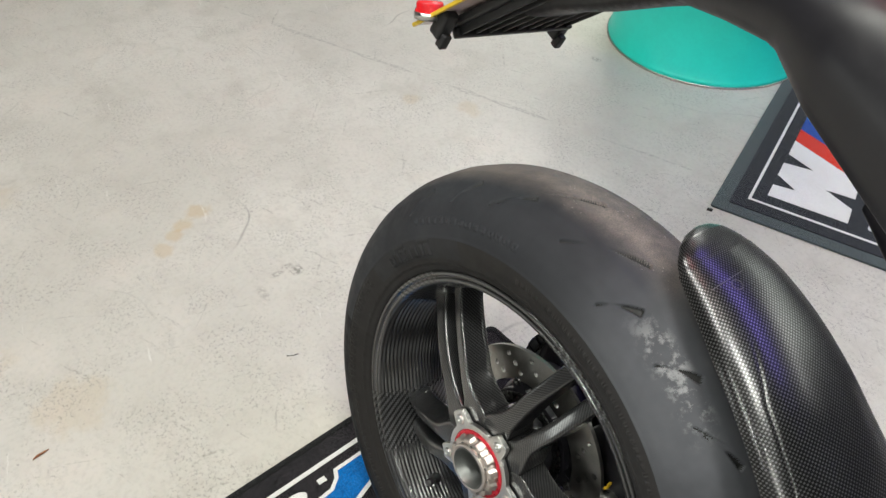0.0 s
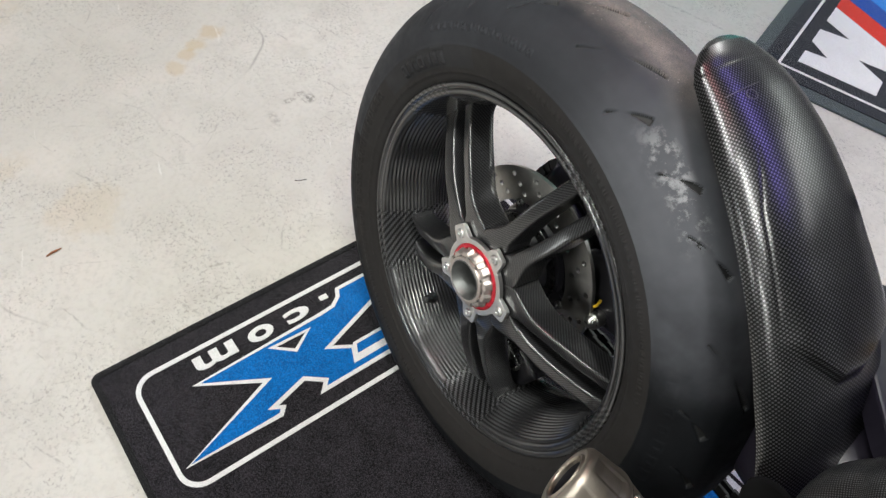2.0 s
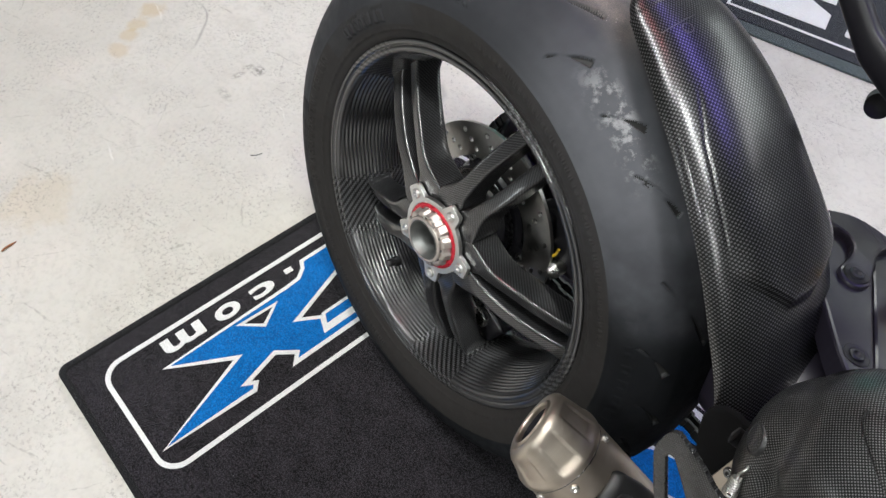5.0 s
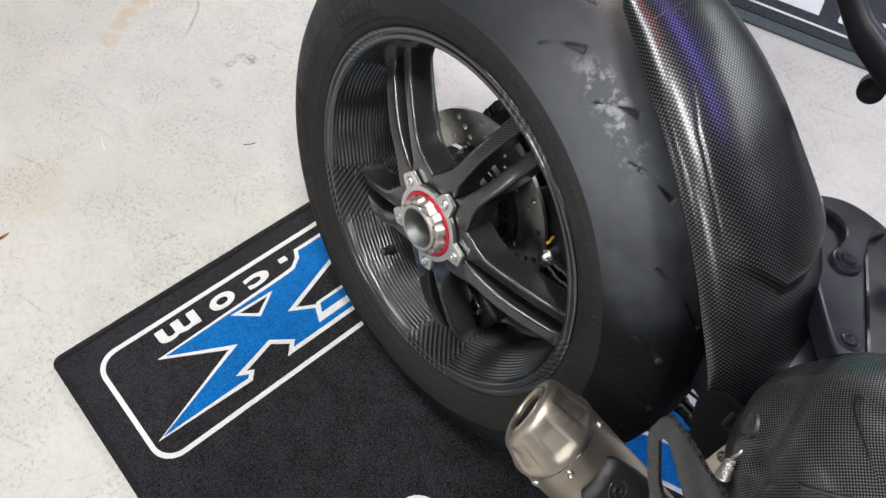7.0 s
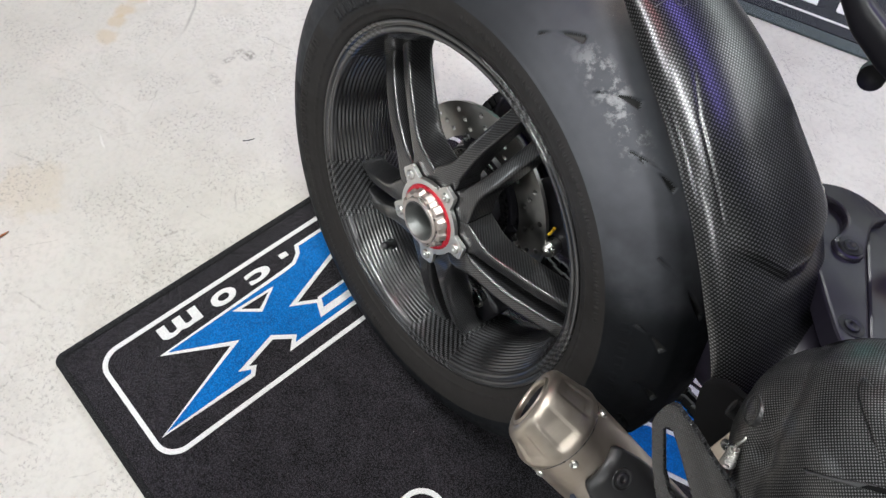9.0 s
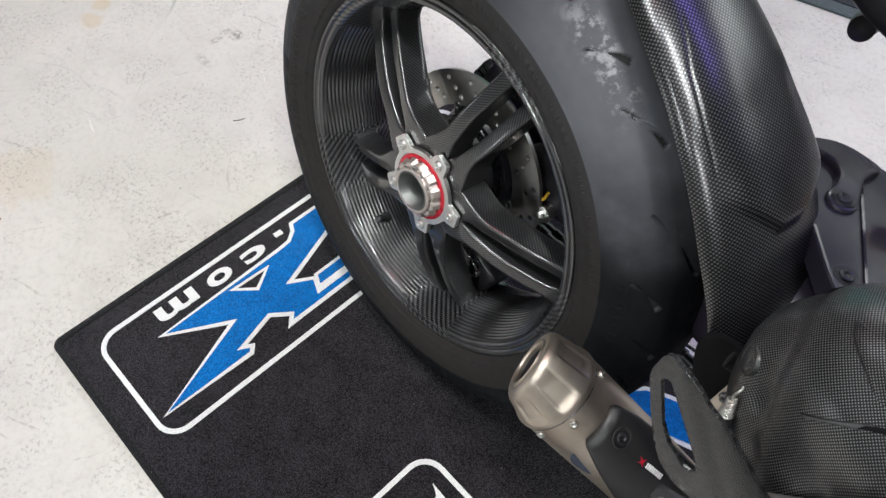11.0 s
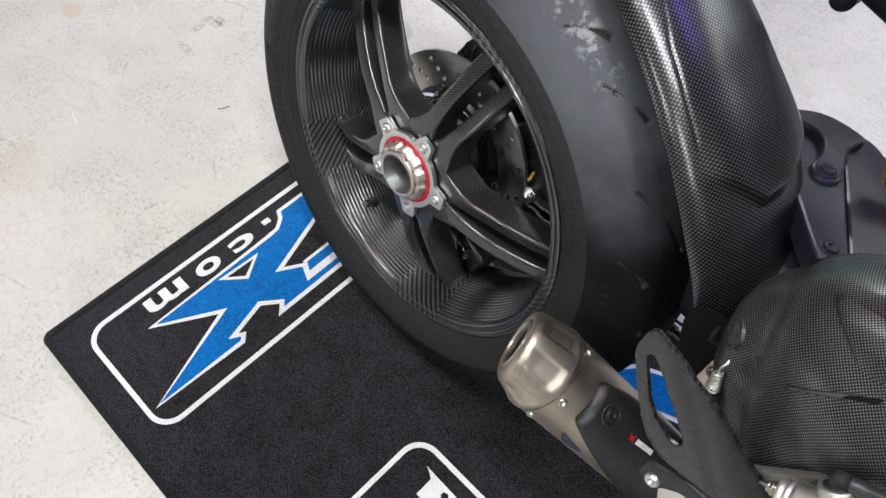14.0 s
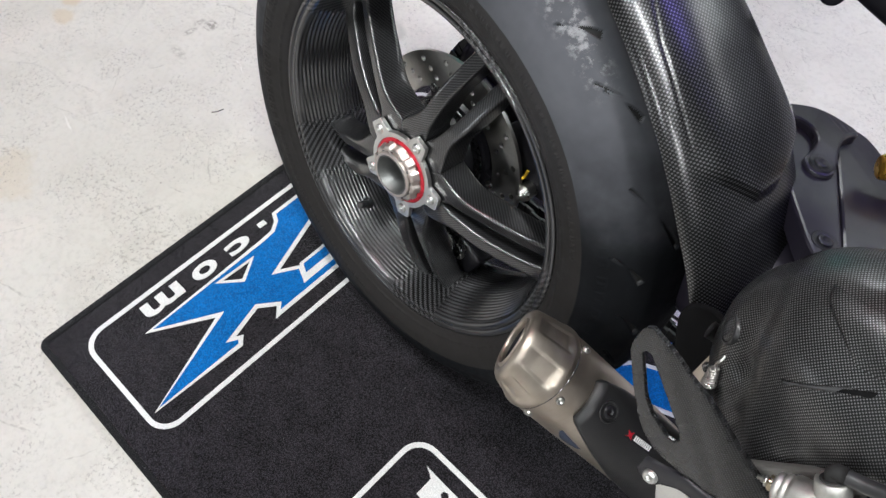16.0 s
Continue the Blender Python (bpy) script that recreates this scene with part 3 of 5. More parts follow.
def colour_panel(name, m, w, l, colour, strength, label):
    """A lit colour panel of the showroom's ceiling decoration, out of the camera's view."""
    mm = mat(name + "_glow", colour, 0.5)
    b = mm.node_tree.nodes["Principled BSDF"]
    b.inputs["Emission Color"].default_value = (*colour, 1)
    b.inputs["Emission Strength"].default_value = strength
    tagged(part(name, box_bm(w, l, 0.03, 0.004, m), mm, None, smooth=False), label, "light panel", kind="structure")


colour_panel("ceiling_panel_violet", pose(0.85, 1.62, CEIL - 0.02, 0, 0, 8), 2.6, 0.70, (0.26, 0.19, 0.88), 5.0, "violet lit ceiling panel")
colour_panel("ceiling_panel_red", pose(-0.75, 0.05, CEIL - 0.02, 0, 0, 0), 0.6, 0.45, (0.9, 0.06, 0.10), 6.0, "red lit ceiling panel")


# ---- the printed floor mats ----
def flat_piece(name, loop, holes, z0, z1, material, parent, label=""):
    return part(name, slab_bm(loop, holes, z0, z1), material, parent, label, smooth=False)


def round_rect(x0, y0, x1, y1, r, n=8):
    pts = []
    for cx, cy, a in ((x1 - r, y1 - r, 0), (x0 + r, y1 - r, 90), (x0 + r, y0 + r, 180), (x1 - r, y0 + r, 270)):
        pts += [(cx + r * math.cos(radians(a + 90 * i / n)), cy + r * math.sin(radians(a + 90 * i / n))) for i in range(n + 1)]
    return pts


def letters(text, box, z0, z1, material, parent, name, fat=0.0):
    """A raised letter in the built-in face, as a mesh that fills box (x0, y0, x1, y1), read towards -y with its foot at x0."""
    cu = bpy.data.curves.new(name, "FONT")
    cu.body, cu.size, cu.extrude, cu.offset, cu.resolution_u = text, 1.0, 0.1, fat, 6
    ob = new(name, cu)
    dg = bpy.context.evaluated_depsgraph_get()
    me = bpy.data.meshes.new_from_object(ob.evaluated_get(dg))
    bpy.data.objects.remove(ob)
    co = np.empty(len(me.vertices) * 3)
    me.vertices.foreach_get("co", co)
    co = co.reshape(-1, 3)
    lo, hi = co.min(0), co.max(0)
    f = (co - lo) / (hi - lo)
    out = np.stack([box[0] + f[:, 1] * (box[2] - box[0]), box[3] - f[:, 0] * (box[3] - box[1]), z0 + f[:, 2] * (z1 - z0)], 1)
    me.vertices.foreach_set("co", out.ravel())
    me.update()
    me.materials.clear()
    return link_mesh(name, me, material, parent, "", smooth=False)


MAT_Z = 0.008


def bike_mat():
    """The black mat under the wheel: a rounded slab, a hem, and its woven print."""
    root = tagged(new("floor_mat"), "black carpet floor mat with white and blue print under the wheel", "floor mat")
    root.matrix_world = pose(-0.311, -0.550, 0, 0, 0, 3.8)
    L, Wd = 1.9, 0.827
    body = slab_bm(round_rect(0.001, 0.006, L - 0.006, Wd - 0.006, 0.012), [], 0.0, MAT_Z)
    part("carpet", body, MAT_BLACK, root, smooth=False)
    outer, inner = round_rect(-0.005, 0, L, Wd, 0.016), round_rect(0.006, 0.011, L - 0.011, Wd - 0.011, 0.008)
    part("hem", slab_bm(outer, [inner], 0.0, MAT_Z + 0.002, 0.0012), HEM, root, "stitched black edge binding")
    lo, top = MAT_Z - 0.002, MAT_Z + 0.0013
    # the first framed print
    flat_piece("border_line", round_rect(0.0375, 0.047, 0.2525, 0.785, 0.036), [round_rect(0.0450, 0.0545, 0.2450, 0.7775, 0.029)[::-1]], lo, top, MAT_WHITE, root, "white printed border line")
    X = [(0.099, 0.132), (0.094, 0.357), (0.092, 0.381), (0.080, 0.398), (0.066, 0.405), (0.066, 0.480), (0.106, 0.480), (0.156, 0.334), (0.177, 0.369), (0.201, 0.359),
         (0.201, 0.48), (0.217, 0.48), (0.217, 0.290), (0.204, 0.302), (0.182, 0.274), (0.199, 0.210), (0.207, 0.224), (0.216, 0.216), (0.212, 0.067), (0.153, 0.226)]
    tri = [(0.1080, 0.2650), (0.1100, 0.3180), (0.1275, 0.2890)]
    flat_piece("emblem_outline", grow(X, 0.0035), [tri], lo, top, MAT_WHITE, root, "white outline of the emblem")
    flat_piece("emblem", grow(X, -0.0035), [grow(tri, 0.0065)], lo, top + 0.0012, MAT_BLUE, root, "bright blue crossed emblem")
    slot = [(0.1735, 0.3740), (0.1945, 0.3640), (0.1945, 0.480), (0.1735, 0.480)]
    flat_piece("emblem_bar", grow(slot, 0.003), [], lo, top + 0.0002, MAT_WHITE, root)
    flat_piece("emblem_bar", grow(slot, -0.003), [], lo, top + 0.0014, MAT_BLUE, root)
    flat_piece("letter_dot", [(0.0620, 0.3700), (0.0715, 0.3700), (0.0725, 0.3845), (0.0630, 0.3845)], [], lo, top, MAT_WHITE, root)
    for ch, name, box in (("c", "letter_c", (0.0600, 0.302, 0.0840, 0.345)), ("o", "letter_o", (0.0570, 0.235, 0.0845, 0.279)), ("m", "letter_m", (0.0545, 0.143, 0.0820, 0.213))):
        letters(ch, box, lo, top, MAT_WHITE, root, name, 0.030)
    # the second framed print, turned a quarter
    flat_piece("border_line", round_rect(0.507, 0.012, 1.25, 0.3107, 0.036), [round_rect(0.5145, 0.0195, 1.2425, 0.3032, 0.029)[::-1]], lo, top, MAT_WHITE, root, "white printed border line")
    w = [(0.549, 0.284), (0.5595, 0.2795), (0.5661, 0.2748), (0.5661, 0.2470), (0.5764, 0.2464), (0.66, 0.2440), (0.66, 0.2825), (0.578, 0.2830)]
    flat_piece("emblem", w, [[(0.5905, 0.2700), (0.5910, 0.2755), (0.5975, 0.2775), (0.6060, 0.2710), (0.6000, 0.2620)]], lo, top, MAT_WHITE, root, "white emblem")
    # the print that shows between wheel and frame
    c = [(0.620, 0.520), (0.650, 0.596), (0.668, 0.618), (0.702, 0.634), (0.80, 0.672), (0.80, 0.606), (0.758, 0.590), (0.727, 0.578), (0.70, 0.52)]
    flat_piece("emblem_outline", grow(c, 0.0035), [], lo, top, MAT_WHITE, root, "white outline of the emblem")
    flat_piece("emblem", grow(c, -0.0035), [], lo, top + 0.0012, MAT_BLUE, root, "bright blue emblem")
    c = [(0.655, 0.655), (0.655, 0.700), (0.76, 0.720), (0.76, 0.690)]
    flat_piece("emblem", c, [], lo, top, MAT_BLUE, root, "bright blue emblem")
    for y in (0.705, 0.726, 0.764):
        flat_piece("letter_bar", [(0.660, y), (0.660, y + 0.014 + 0.3 * (y - 0.705)), (0.71, y + 0.018 + 0.3 * (y - 0.705)), (0.71, y + 0.004)], [], lo, top, MAT_WHITE, root)


bike_mat()


def far_mat():
    """The second mat, across the floor: rubber edge, navy field, white line, and a striped emblem."""
    root = tagged(new("floor_mat"), "dark navy carpet mat with grey rubber edge and striped emblem", "floor mat")
    root.matrix_world = pose(-0.365, 0.944, 0, 0, 0, 21.3)
    L, Wd = 1.8, 1.3
    part("rubber_edge", slab_bm(round_rect(0, 0, L, Wd, 0.006), [], 0.0, 0.006, 0.0015), MAT_GREY, root, "grey-green rubber border", smooth=False)
    flat_piece("carpet", round_rect(0.034, 0.034, L - 0.034, Wd - 0.034, 0.004), [], 0.002, 0.0085, MAT_NAVY, root, "dark navy carpet field")
    def rect(d):
        return [(d, d), (L - d, d), (L - d, Wd - d), (d, Wd - d)]
    flat_piece("border_line", rect(0.069), [rect(0.0755)[::-1]], 0.004, 0.0098, MAT_WHITE, root, "thin white border line")
    M = [(0.106, 0.110), (0.106, 0.160), (0.160, 0.166), (0.106, 0.208), (0.106, 0.267), (0.180, 0.275), (0.107, 0.314), (0.107, 0.386), (0.286, 0.290), (0.290, 0.215),
         (0.219, 0.212), (0.290, 0.169), (0.292, 0.110)]
    flat_piece("emblem_letter", M, [], 0.004, 0.0098, MAT_WHITE, root, "white block of the emblem")
    flat_piece("stripe", [(0.107, 0.386), (0.107, 0.449), (0.286, 0.353), (0.286, 0.290)], [], 0.004, 0.0098, MAT_RED, root, "red emblem stripe")
    flat_piece("stripe", [(0.107, 0.449), (0.107, 0.512), (0.286, 0.416), (0.286, 0.353)], [], 0.004, 0.0098, MAT_DEEP, root, "deep blue emblem stripe")
    flat_piece("stripe", [(0.107, 0.512), (0.107, 0.585), (0.286, 0.489), (0.286, 0.416)], [], 0.004, 0.0098, MAT_SKY, root, "sky blue emblem stripe")
    for i in range(4):
        x = 0.335 + 0.075 * i
        flat_piece("letter_bar", round_rect(x, 0.112, x + 0.055, 0.168, 0.006, 3), [circle(x + 0.027, 0.140, 0.009, 8)] if i % 2 == 0 else [], 0.004, 0.0098, MAT_WHITE, root)


far_mat()


def drum():
    """An upright steel drum: rolled foot, ribs and a rolled top."""
    r, h = 0.30, 0.88
    prof = [(0.0, r * 0.94), (0.0, r + 0.004), (0.008, r + 0.009), (0.018, r + 0.006), (0.024, r)]
    for z in (0.29, 0.58):
        prof += [(z - 0.02, r), (z - 0.008, r + 0.012), (z + 0.008, r + 0.012), (z + 0.02, r)]
    prof += [(h - 0.02, r), (h - 0.01, r + 0.008), (h, r + 0.004), (h - 0.006, r - 0.006), (h - 0.016, r - 0.012), (h - 0.016, 0.001)]
    root = tagged(new("steel_drum"), "turquoise painted steel drum standing on the floor", "drum")
    root.location = (-0.925, 1.605, 0)
    lathe("shell", prof, TEAL, root, "", 96, (0, 0, 0), (0, 0, 1), False)
    lathe("foot_ring", [(0.0, r + 0.0035), (0.0, r + 0.0105), (0.006, r + 0.0115), (0.007, r + 0.0085)], STEEL, root, "bare metal foot ring", 96, (0, 0, 0), (0, 0, 1), True)


drum()


def litter():
    """Slivers and a crumb lying on the concrete."""
    sp = tube("wood_splinter", [(-0.5850, -0.5430, 0.0022), (-0.5875, -0.5330, 0.0034), (-0.5885, -0.5260, 0.0030), (-0.5910, -0.5160, 0.0018)], [0.0010, 0.0021, 0.0019, 0.0008], SPLINTER, None, "", 7)
    tagged(sp, "thin brown wood splinter lying on the concrete floor", "splinter")
    wr = tube("wire_offcut", [(-0.5392, -0.0941, 0.0009), (-0.5362, -0.0890, 0.0010), (-0.5333, -0.0835, 0.0010), (-0.5311, -0.0731, 0.0009)], 0.0008, STEEL_DARK, None, "", 7)
    tagged(wr, "short dark bent wire offcut on the concrete floor", "wire")
    cr = part("rubber_crumb", box_bm(0.013, 0.008, 0.005, 0.002, pose(-0.3557, 0.9310, 0.0024, 0, 0, 25)), RUBBER_SOFT, None)
    tagged(cr, "small black rubber crumb on the concrete floor", "crumb")


litter()


# ---- the motorcycle, leaning on its side stand; parts are laid out from the rear axle: x ahead, y to its left ----
LEAN, AXLE_Z, TYRE_R = 12.35, 0.3312, 0.330
bike = tagged(new("motorcycle"), "matt black carbon-bodied sports motorcycle leaning on its side stand", "motorcycle")
bike.matrix_world = Matrix.Translation((0, 0, AXLE_Z)) @ pose(0, 0, 0, -LEAN) @ Matrix.Translation((0, 0, -TYRE_R))
HUB = (0, 0, TYRE_R)
SPOKES = [70 + 72 * i for i in range(5)]


def fit_part(ob):
    """Parts straight under the motorcycle are drawn from the axle."""
    ob.location = HUB
    return ob


def rim():
    prof = [(-0.0740, 0.2335), (-0.0762, 0.2318), (-0.0764, 0.2285), (-0.0750, 0.2266), (-0.0732, 0.2260), (-0.0732, 0.2246), (-0.0746, 0.2238), (-0.0750, 0.2222), (-0.0738, 0.2184), (-0.0700, 0.2160), (-0.0600, 0.2118), (-0.0480, 0.2075),
            (-0.0350, 0.2030), (-0.0200, 0.1985), (0.0, 0.1970), (0.0250, 0.1990), (0.0500, 0.2080), (0.0660, 0.2190), (0.0700, 0.2235), (0.0760, 0.2275), (0.0760, 0.2315), (0.0740, 0.2335),
            (0.0700, 0.2300), (0.0640, 0.2200), (0.0450, 0.2160), (0.0, 0.2060), (-0.0450, 0.2160), (-0.0640, 0.2200), (-0.0700, 0.2300)]
    # round the corners with a few extra points
    pts = []
    for (a, b), (c, d) in zip(prof, prof[1:] + prof[:1]):
        n = max(1, int(math.hypot(c - a, d - b) / 0.0025))
        pts += [(a + (c - a) * i / n, b + (d - b) * i / n) for i in range(n)]

    def hoops(q, al, r):
        # ridges of the wound hoops round the barrel, broken by smooth twill panels at the spokes
        if not -0.066 < al < 0.050 or r > 0.2155:
            return r
        a = math.degrees(q)
        near = min(abs((a - s + 180) % 360 - 180) for s in SPOKES)
        k = float(smooth01(np.array((near - 9.0) / 0.8)))
        return r - 0.0009 * k * math.sin(2 * math.pi * (al + 0.006 * math.sin(q * 3.0)) / 0.0050)
    fine = []
    for (a, b), (c, d) in zip(pts, pts[1:] + pts[:1]):
        n = 3 if -0.068 < a < 0.052 and b < 0.2165 else 1
        fine += [(a + (c - a) * i / n, b + (d - b) * i / n) for i in range(n)]
    return fit_part(lathe("rear_wheel", fine, CARBON_RIM, bike, "black carbon-fibre wheel rim with a ribbed barrel", 300, ripple=hoops))


wheel = rim()

TREAD = [(-0.066, 109.5, -0.002, 92.0, 1.0), (-0.064, 91.5, -0.024, 78.2, 1.0), (-0.0775, 78.6, -0.057, 72.7, 1.25), (-0.070, 65.0, -0.046, 59.8, 1.25), (-0.062, 52.4, -0.043, 46.0, 1.1)]


def tyre():
    knots = np.array([(-0.0680, 0.2240), (-0.0735, 0.2325), (-0.0775, 0.2350), (-0.0785, 0.2395), (-0.0825, 0.2480), (-0.0860, 0.2600), (-0.0872, 0.2720), (-0.0860, 0.2840), (-0.0820, 0.2960),
                      (-0.0740, 0.3085), (-0.0630, 0.3195), (-0.0480, 0.3300), (-0.0260, 0.3385), (0.0, 0.3412)])
    full = np.r_[knots, (knots[:-1] * [-1, 1])[::-1]]
    s = np.r_[0, np.cumsum(np.hypot(*np.diff(full, axis=0).T))]
    # denser where the camera passes
    q = np.r_[np.linspace(0, 0.10, 60), np.linspace(0.10, 0.215, 92)[1:], np.linspace(0.215, s[-1], 36)[1:]]
    sy, sr = np.interp(q, s, full[:, 0]), np.interp(q, s, full[:, 1])
    k = np.array([1, 2, 3, 2, 1]) / 9
    for _ in range(2):
        sy[2:-2], sr[2:-2] = np.convolve(sy, k, "valid"), np.convolve(sr, k, "valid")
    ny, nx = np.gradient(sr, q), -np.gradient(sy, q)
    ln = np.hypot(ny, nx)
    # outward normal in the (y, r) plane
    ny, nr = -np.gradient(sr, q) / ln, np.gradient(sy, q) / ln
    N = 2160
    th = np.linspace(0, 360, N, endpoint=False)
    depth = np.zeros((N, len(q)))
    T, Y = th[:, None], sy[None, :]
    Rr = np.repeat(sr[None, :], N, 0)
    tread = Rr > 0.288
    for rep in range(-2, 5):
        for side in (1, -1):
            for y0, a0, y1, a1, wd in TREAD:
                off = rep * 55.4 + (0 if side == 1 else 27.0)
                ya, yb, aa, ab = y0 * side, y1 * side, a0 + off, a1 + off
                lo, hi = min(aa, ab) - 3, max(aa, ab) + 3
                sel = np.where(((th - lo) % 360) < (hi - lo))[0]
                if len(sel) == 0:
                    continue
                ang = (th[sel] - lo) % 360 + lo
                px, py = np.radians(ang)[:, None] * 0.328, np.repeat(sy[None, :], len(sel), 0) * 1.18
                x0, z0, x1, z1 = math.radians(aa) * 0.328, ya * 1.18, math.radians(ab) * 0.328, yb * 1.18
                L2 = (x1 - x0) ** 2 + (z1 - z0) ** 2
                u = ((px - x0) * (x1 - x0) + (py - z0) * (z1 - z0)) / L2
                uc = np.clip(u, 0, 1)
                bow = 0.0022 * np.sin(np.pi * uc) * side
                d = np.hypot(px - x0 - uc * (x1 - x0) - bow, py - z0 - uc * (z1 - z0))
                w = np.maximum(0.0012, 0.0034 * wd * uc)
                cut = smooth01((w + 0.0004 - d) / 0.0010) * smooth01((1.0 - u) / 0.04)
                depth[sel] = np.maximum(depth[sel], 0.0042 * cut * (0.8 + 0.2 * uc) * tread[sel])
    # moulded rings and lettering blocks on the side wall
    ring = np.exp(-((sr - 0.2440) / 0.0012) ** 2) + 0.9 * np.exp(-((sr - 0.2740) / 0.0010) ** 2)
    out = np.repeat(0.0008 * ring[None, :] * (sy < 0)[None, :], N, 0)
    rnd = np.random.RandomState(5)

    def blocks(r0, r1, a0, a1, pitch, fill, high):
        a = a0
        sel_r = (sr > r0) & (sr < r1) & (np.abs(sy) > 0.06)
        while a < a1:
            w = pitch * rnd.uniform(0.5, fill)
            hit = ((th - a) % 360) < w
            stem = sel_r[None, :] & hit[:, None]
            mid = (sr > r0 + (r1 - r0) * 0.25) & (sr < r1 - (r1 - r0) * 0.25)
            inner = ((th - a - w * 0.3) % 360) < w * 0.4
            if rnd.rand() < 0.6:
                stem &= ~(mid[None, :] & inner[:, None])
            out[stem] += high
            a += pitch
    blocks(0.2530, 0.2670, 127, 145, 2.9, 0.85, 0.0022)
    blocks(0.2695, 0.2720, 126.5, 143, 17.5, 0.99, 0.0018)
    blocks(0.2900, 0.2960, 98, 132, 2.3, 0.7, 0.0016)
    blocks(0.2900, 0.3000, 3, 30, 4.5, 0.7, 0.0005)
    blocks(0.2600, 0.2700, 160, 204, 2.9, 0.75, 0.0016)
    blocks(0.2570, 0.2640, 205, 265, 1.9, 0.75, 0.0009)
    blocks(0.2600, 0.2660, 20, 95, 1.7, 0.6, 0.0009)
    blocks(0.2440, 0.2462, 0, 360, 9.0, 0.6, 0.0008)
    h = out - depth
    R = sr[None, :] + h * nr[None, :]
    Yy = sy[None, :] + h * ny[None, :]
    a = np.radians(th)[:, None]
    P = np.stack([R * np.cos(a), Yy, R * np.sin(a)], -1)
    # the contact patch is pressed flat by the weight
    c, s_ = math.cos(radians(LEAN)), math.sin(radians(LEAN))
    wz = AXLE_Z - s_ * P[..., 1] + c * P[..., 2]
    low = np.minimum(wz - (MAT_Z - 0.001), 0)
    P[..., 2] -= low / c
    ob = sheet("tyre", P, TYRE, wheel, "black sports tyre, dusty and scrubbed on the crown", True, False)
    # floors of the cuts get a dark rubber that stands in for their shade
    ob.data.materials.append(RUBBER_SOFT)
    deep = depth[:, :-1] + np.roll(depth, -1, 0)[:, :-1] + depth[:, 1:] + np.roll(depth, -1, 0)[:, 1:]
    ob.data.polygons.foreach_set("material_index", (deep > 0.0100).astype(np.int32).ravel())
    return ob


tyre()


def dish(rho):
    """Where the wheel's outer face lies: flat at the hub, then sweeping in towards the rim."""
    return -0.0735 + 0.040 * (max(0.0, min(1.0, (rho - 0.058) / 0.146))) ** 1.75


def spoke_bar(base, side):
    """One bar of a forked spoke: flat face, deep flanks, round edges; its root spreads in a fillet to the neighbouring spoke."""
    a = radians(base)
    er, et = np.array([math.cos(a), 0, math.sin(a)]), np.array([-math.sin(a), 0, math.cos(a)])
    n, m = 84, 96
    rows, grid = [], []
    ph = np.linspace(0.5 * np.pi, 2.5 * np.pi, m, endpoint=False)
    e = 2 / 6.5
    for i in range(n):
        f = i / (n - 1)
        rho = 0.036 + f * 0.170
        flare = float(smooth01((f - 0.86) / 0.14))
        tau = 0.0130 + 0.0070 * float(smooth01((rho - 0.050) / 0.085))
        w = 0.0102 + 0.0030 * flare
        inner = max(0.0, tau - w - 0.0035 * float(smooth01((0.078 - rho) / 0.014)))
        outer = tau + w
        k = min(1.0, max(0.0, (0.110 - rho) / 0.058))
        reach = rho * math.tan(radians(36.15))
        outer = outer + max(0.0, reach - outer) * k ** 2.9 if rho > 0.052 else reach
        mid, half = 0.5 * (inner + outer), 0.5 * (outer - inner)
        d = 0.0200 - 0.0025 * f + 0.0040 * flare
        y = dish(math.hypot(rho, 0.5 * mid)) + d
        # the rounding keeps its size where the root is broad
        u = np.sign(np.cos(ph)) * np.abs(np.cos(ph)) ** (e * 0.0112 / max(half, 0.0112)) * half
        # it fades out where two neighbours run into one another
        melt = float(smooth01((0.080 - rho) / 0.014))
        ev = np.where(np.cos(ph) > 0, e * (1 - k) ** 0.5 + 0.02, e * (1 - melt) + 0.02)
        v = np.sign(np.sin(ph)) * np.abs(np.sin(ph)) ** ev * d
        u = u * (1.0 + 0.10 * (1 - k) * v / d)
        v = np.where(v < 0, v * (1.0 + 0.08 * (1 - k) * u / half), v)
        row = er * rho + et * (side * (mid + u))[:, None] + np.array([0, 1, 0]) * (y + v)[:, None]
        run = np.r_[0, np.cumsum(np.linalg.norm(np.diff(row, axis=0), axis=1))]
        rows.append(row)
        grid.append(np.stack([np.full(m, rho), run - run[m // 2]], -1))
    return sheet("spoke", np.array(rows), CARBON_SPOKE, wheel, "", False, True, grid=np.array(grid))


for base in SPOKES:
    for side in (-1, 1):
        spoke_bar(base, side)


def star(r0, r1, half, n=180, flat=0.0):
    """Outline of a five-lobed plate."""
    out = []
    for i in range(n):
        a = 360 * i / n
        d = min(abs((a - s + 180) % 360 - 180) for s in SPOKES)
        k = float(smooth01((half + 7 - d) / 11))
        r = r0 + (r1 - r0) * k
        if k > 0.98 and flat:
            r = min(r, flat / max(0.6, math.cos(radians(d))))
        out.append((r * math.cos(radians(a)), r * math.sin(radians(a))))
    return out


# turns a plate drawn in (x, y, z) so that its z runs out along the axle, to the right of the motorcycle
OUT = Matrix(((1, 0, 0, 0), (0, 0, -1, 0), (0, 1, 0, 0), (0, 0, 0, 1)))


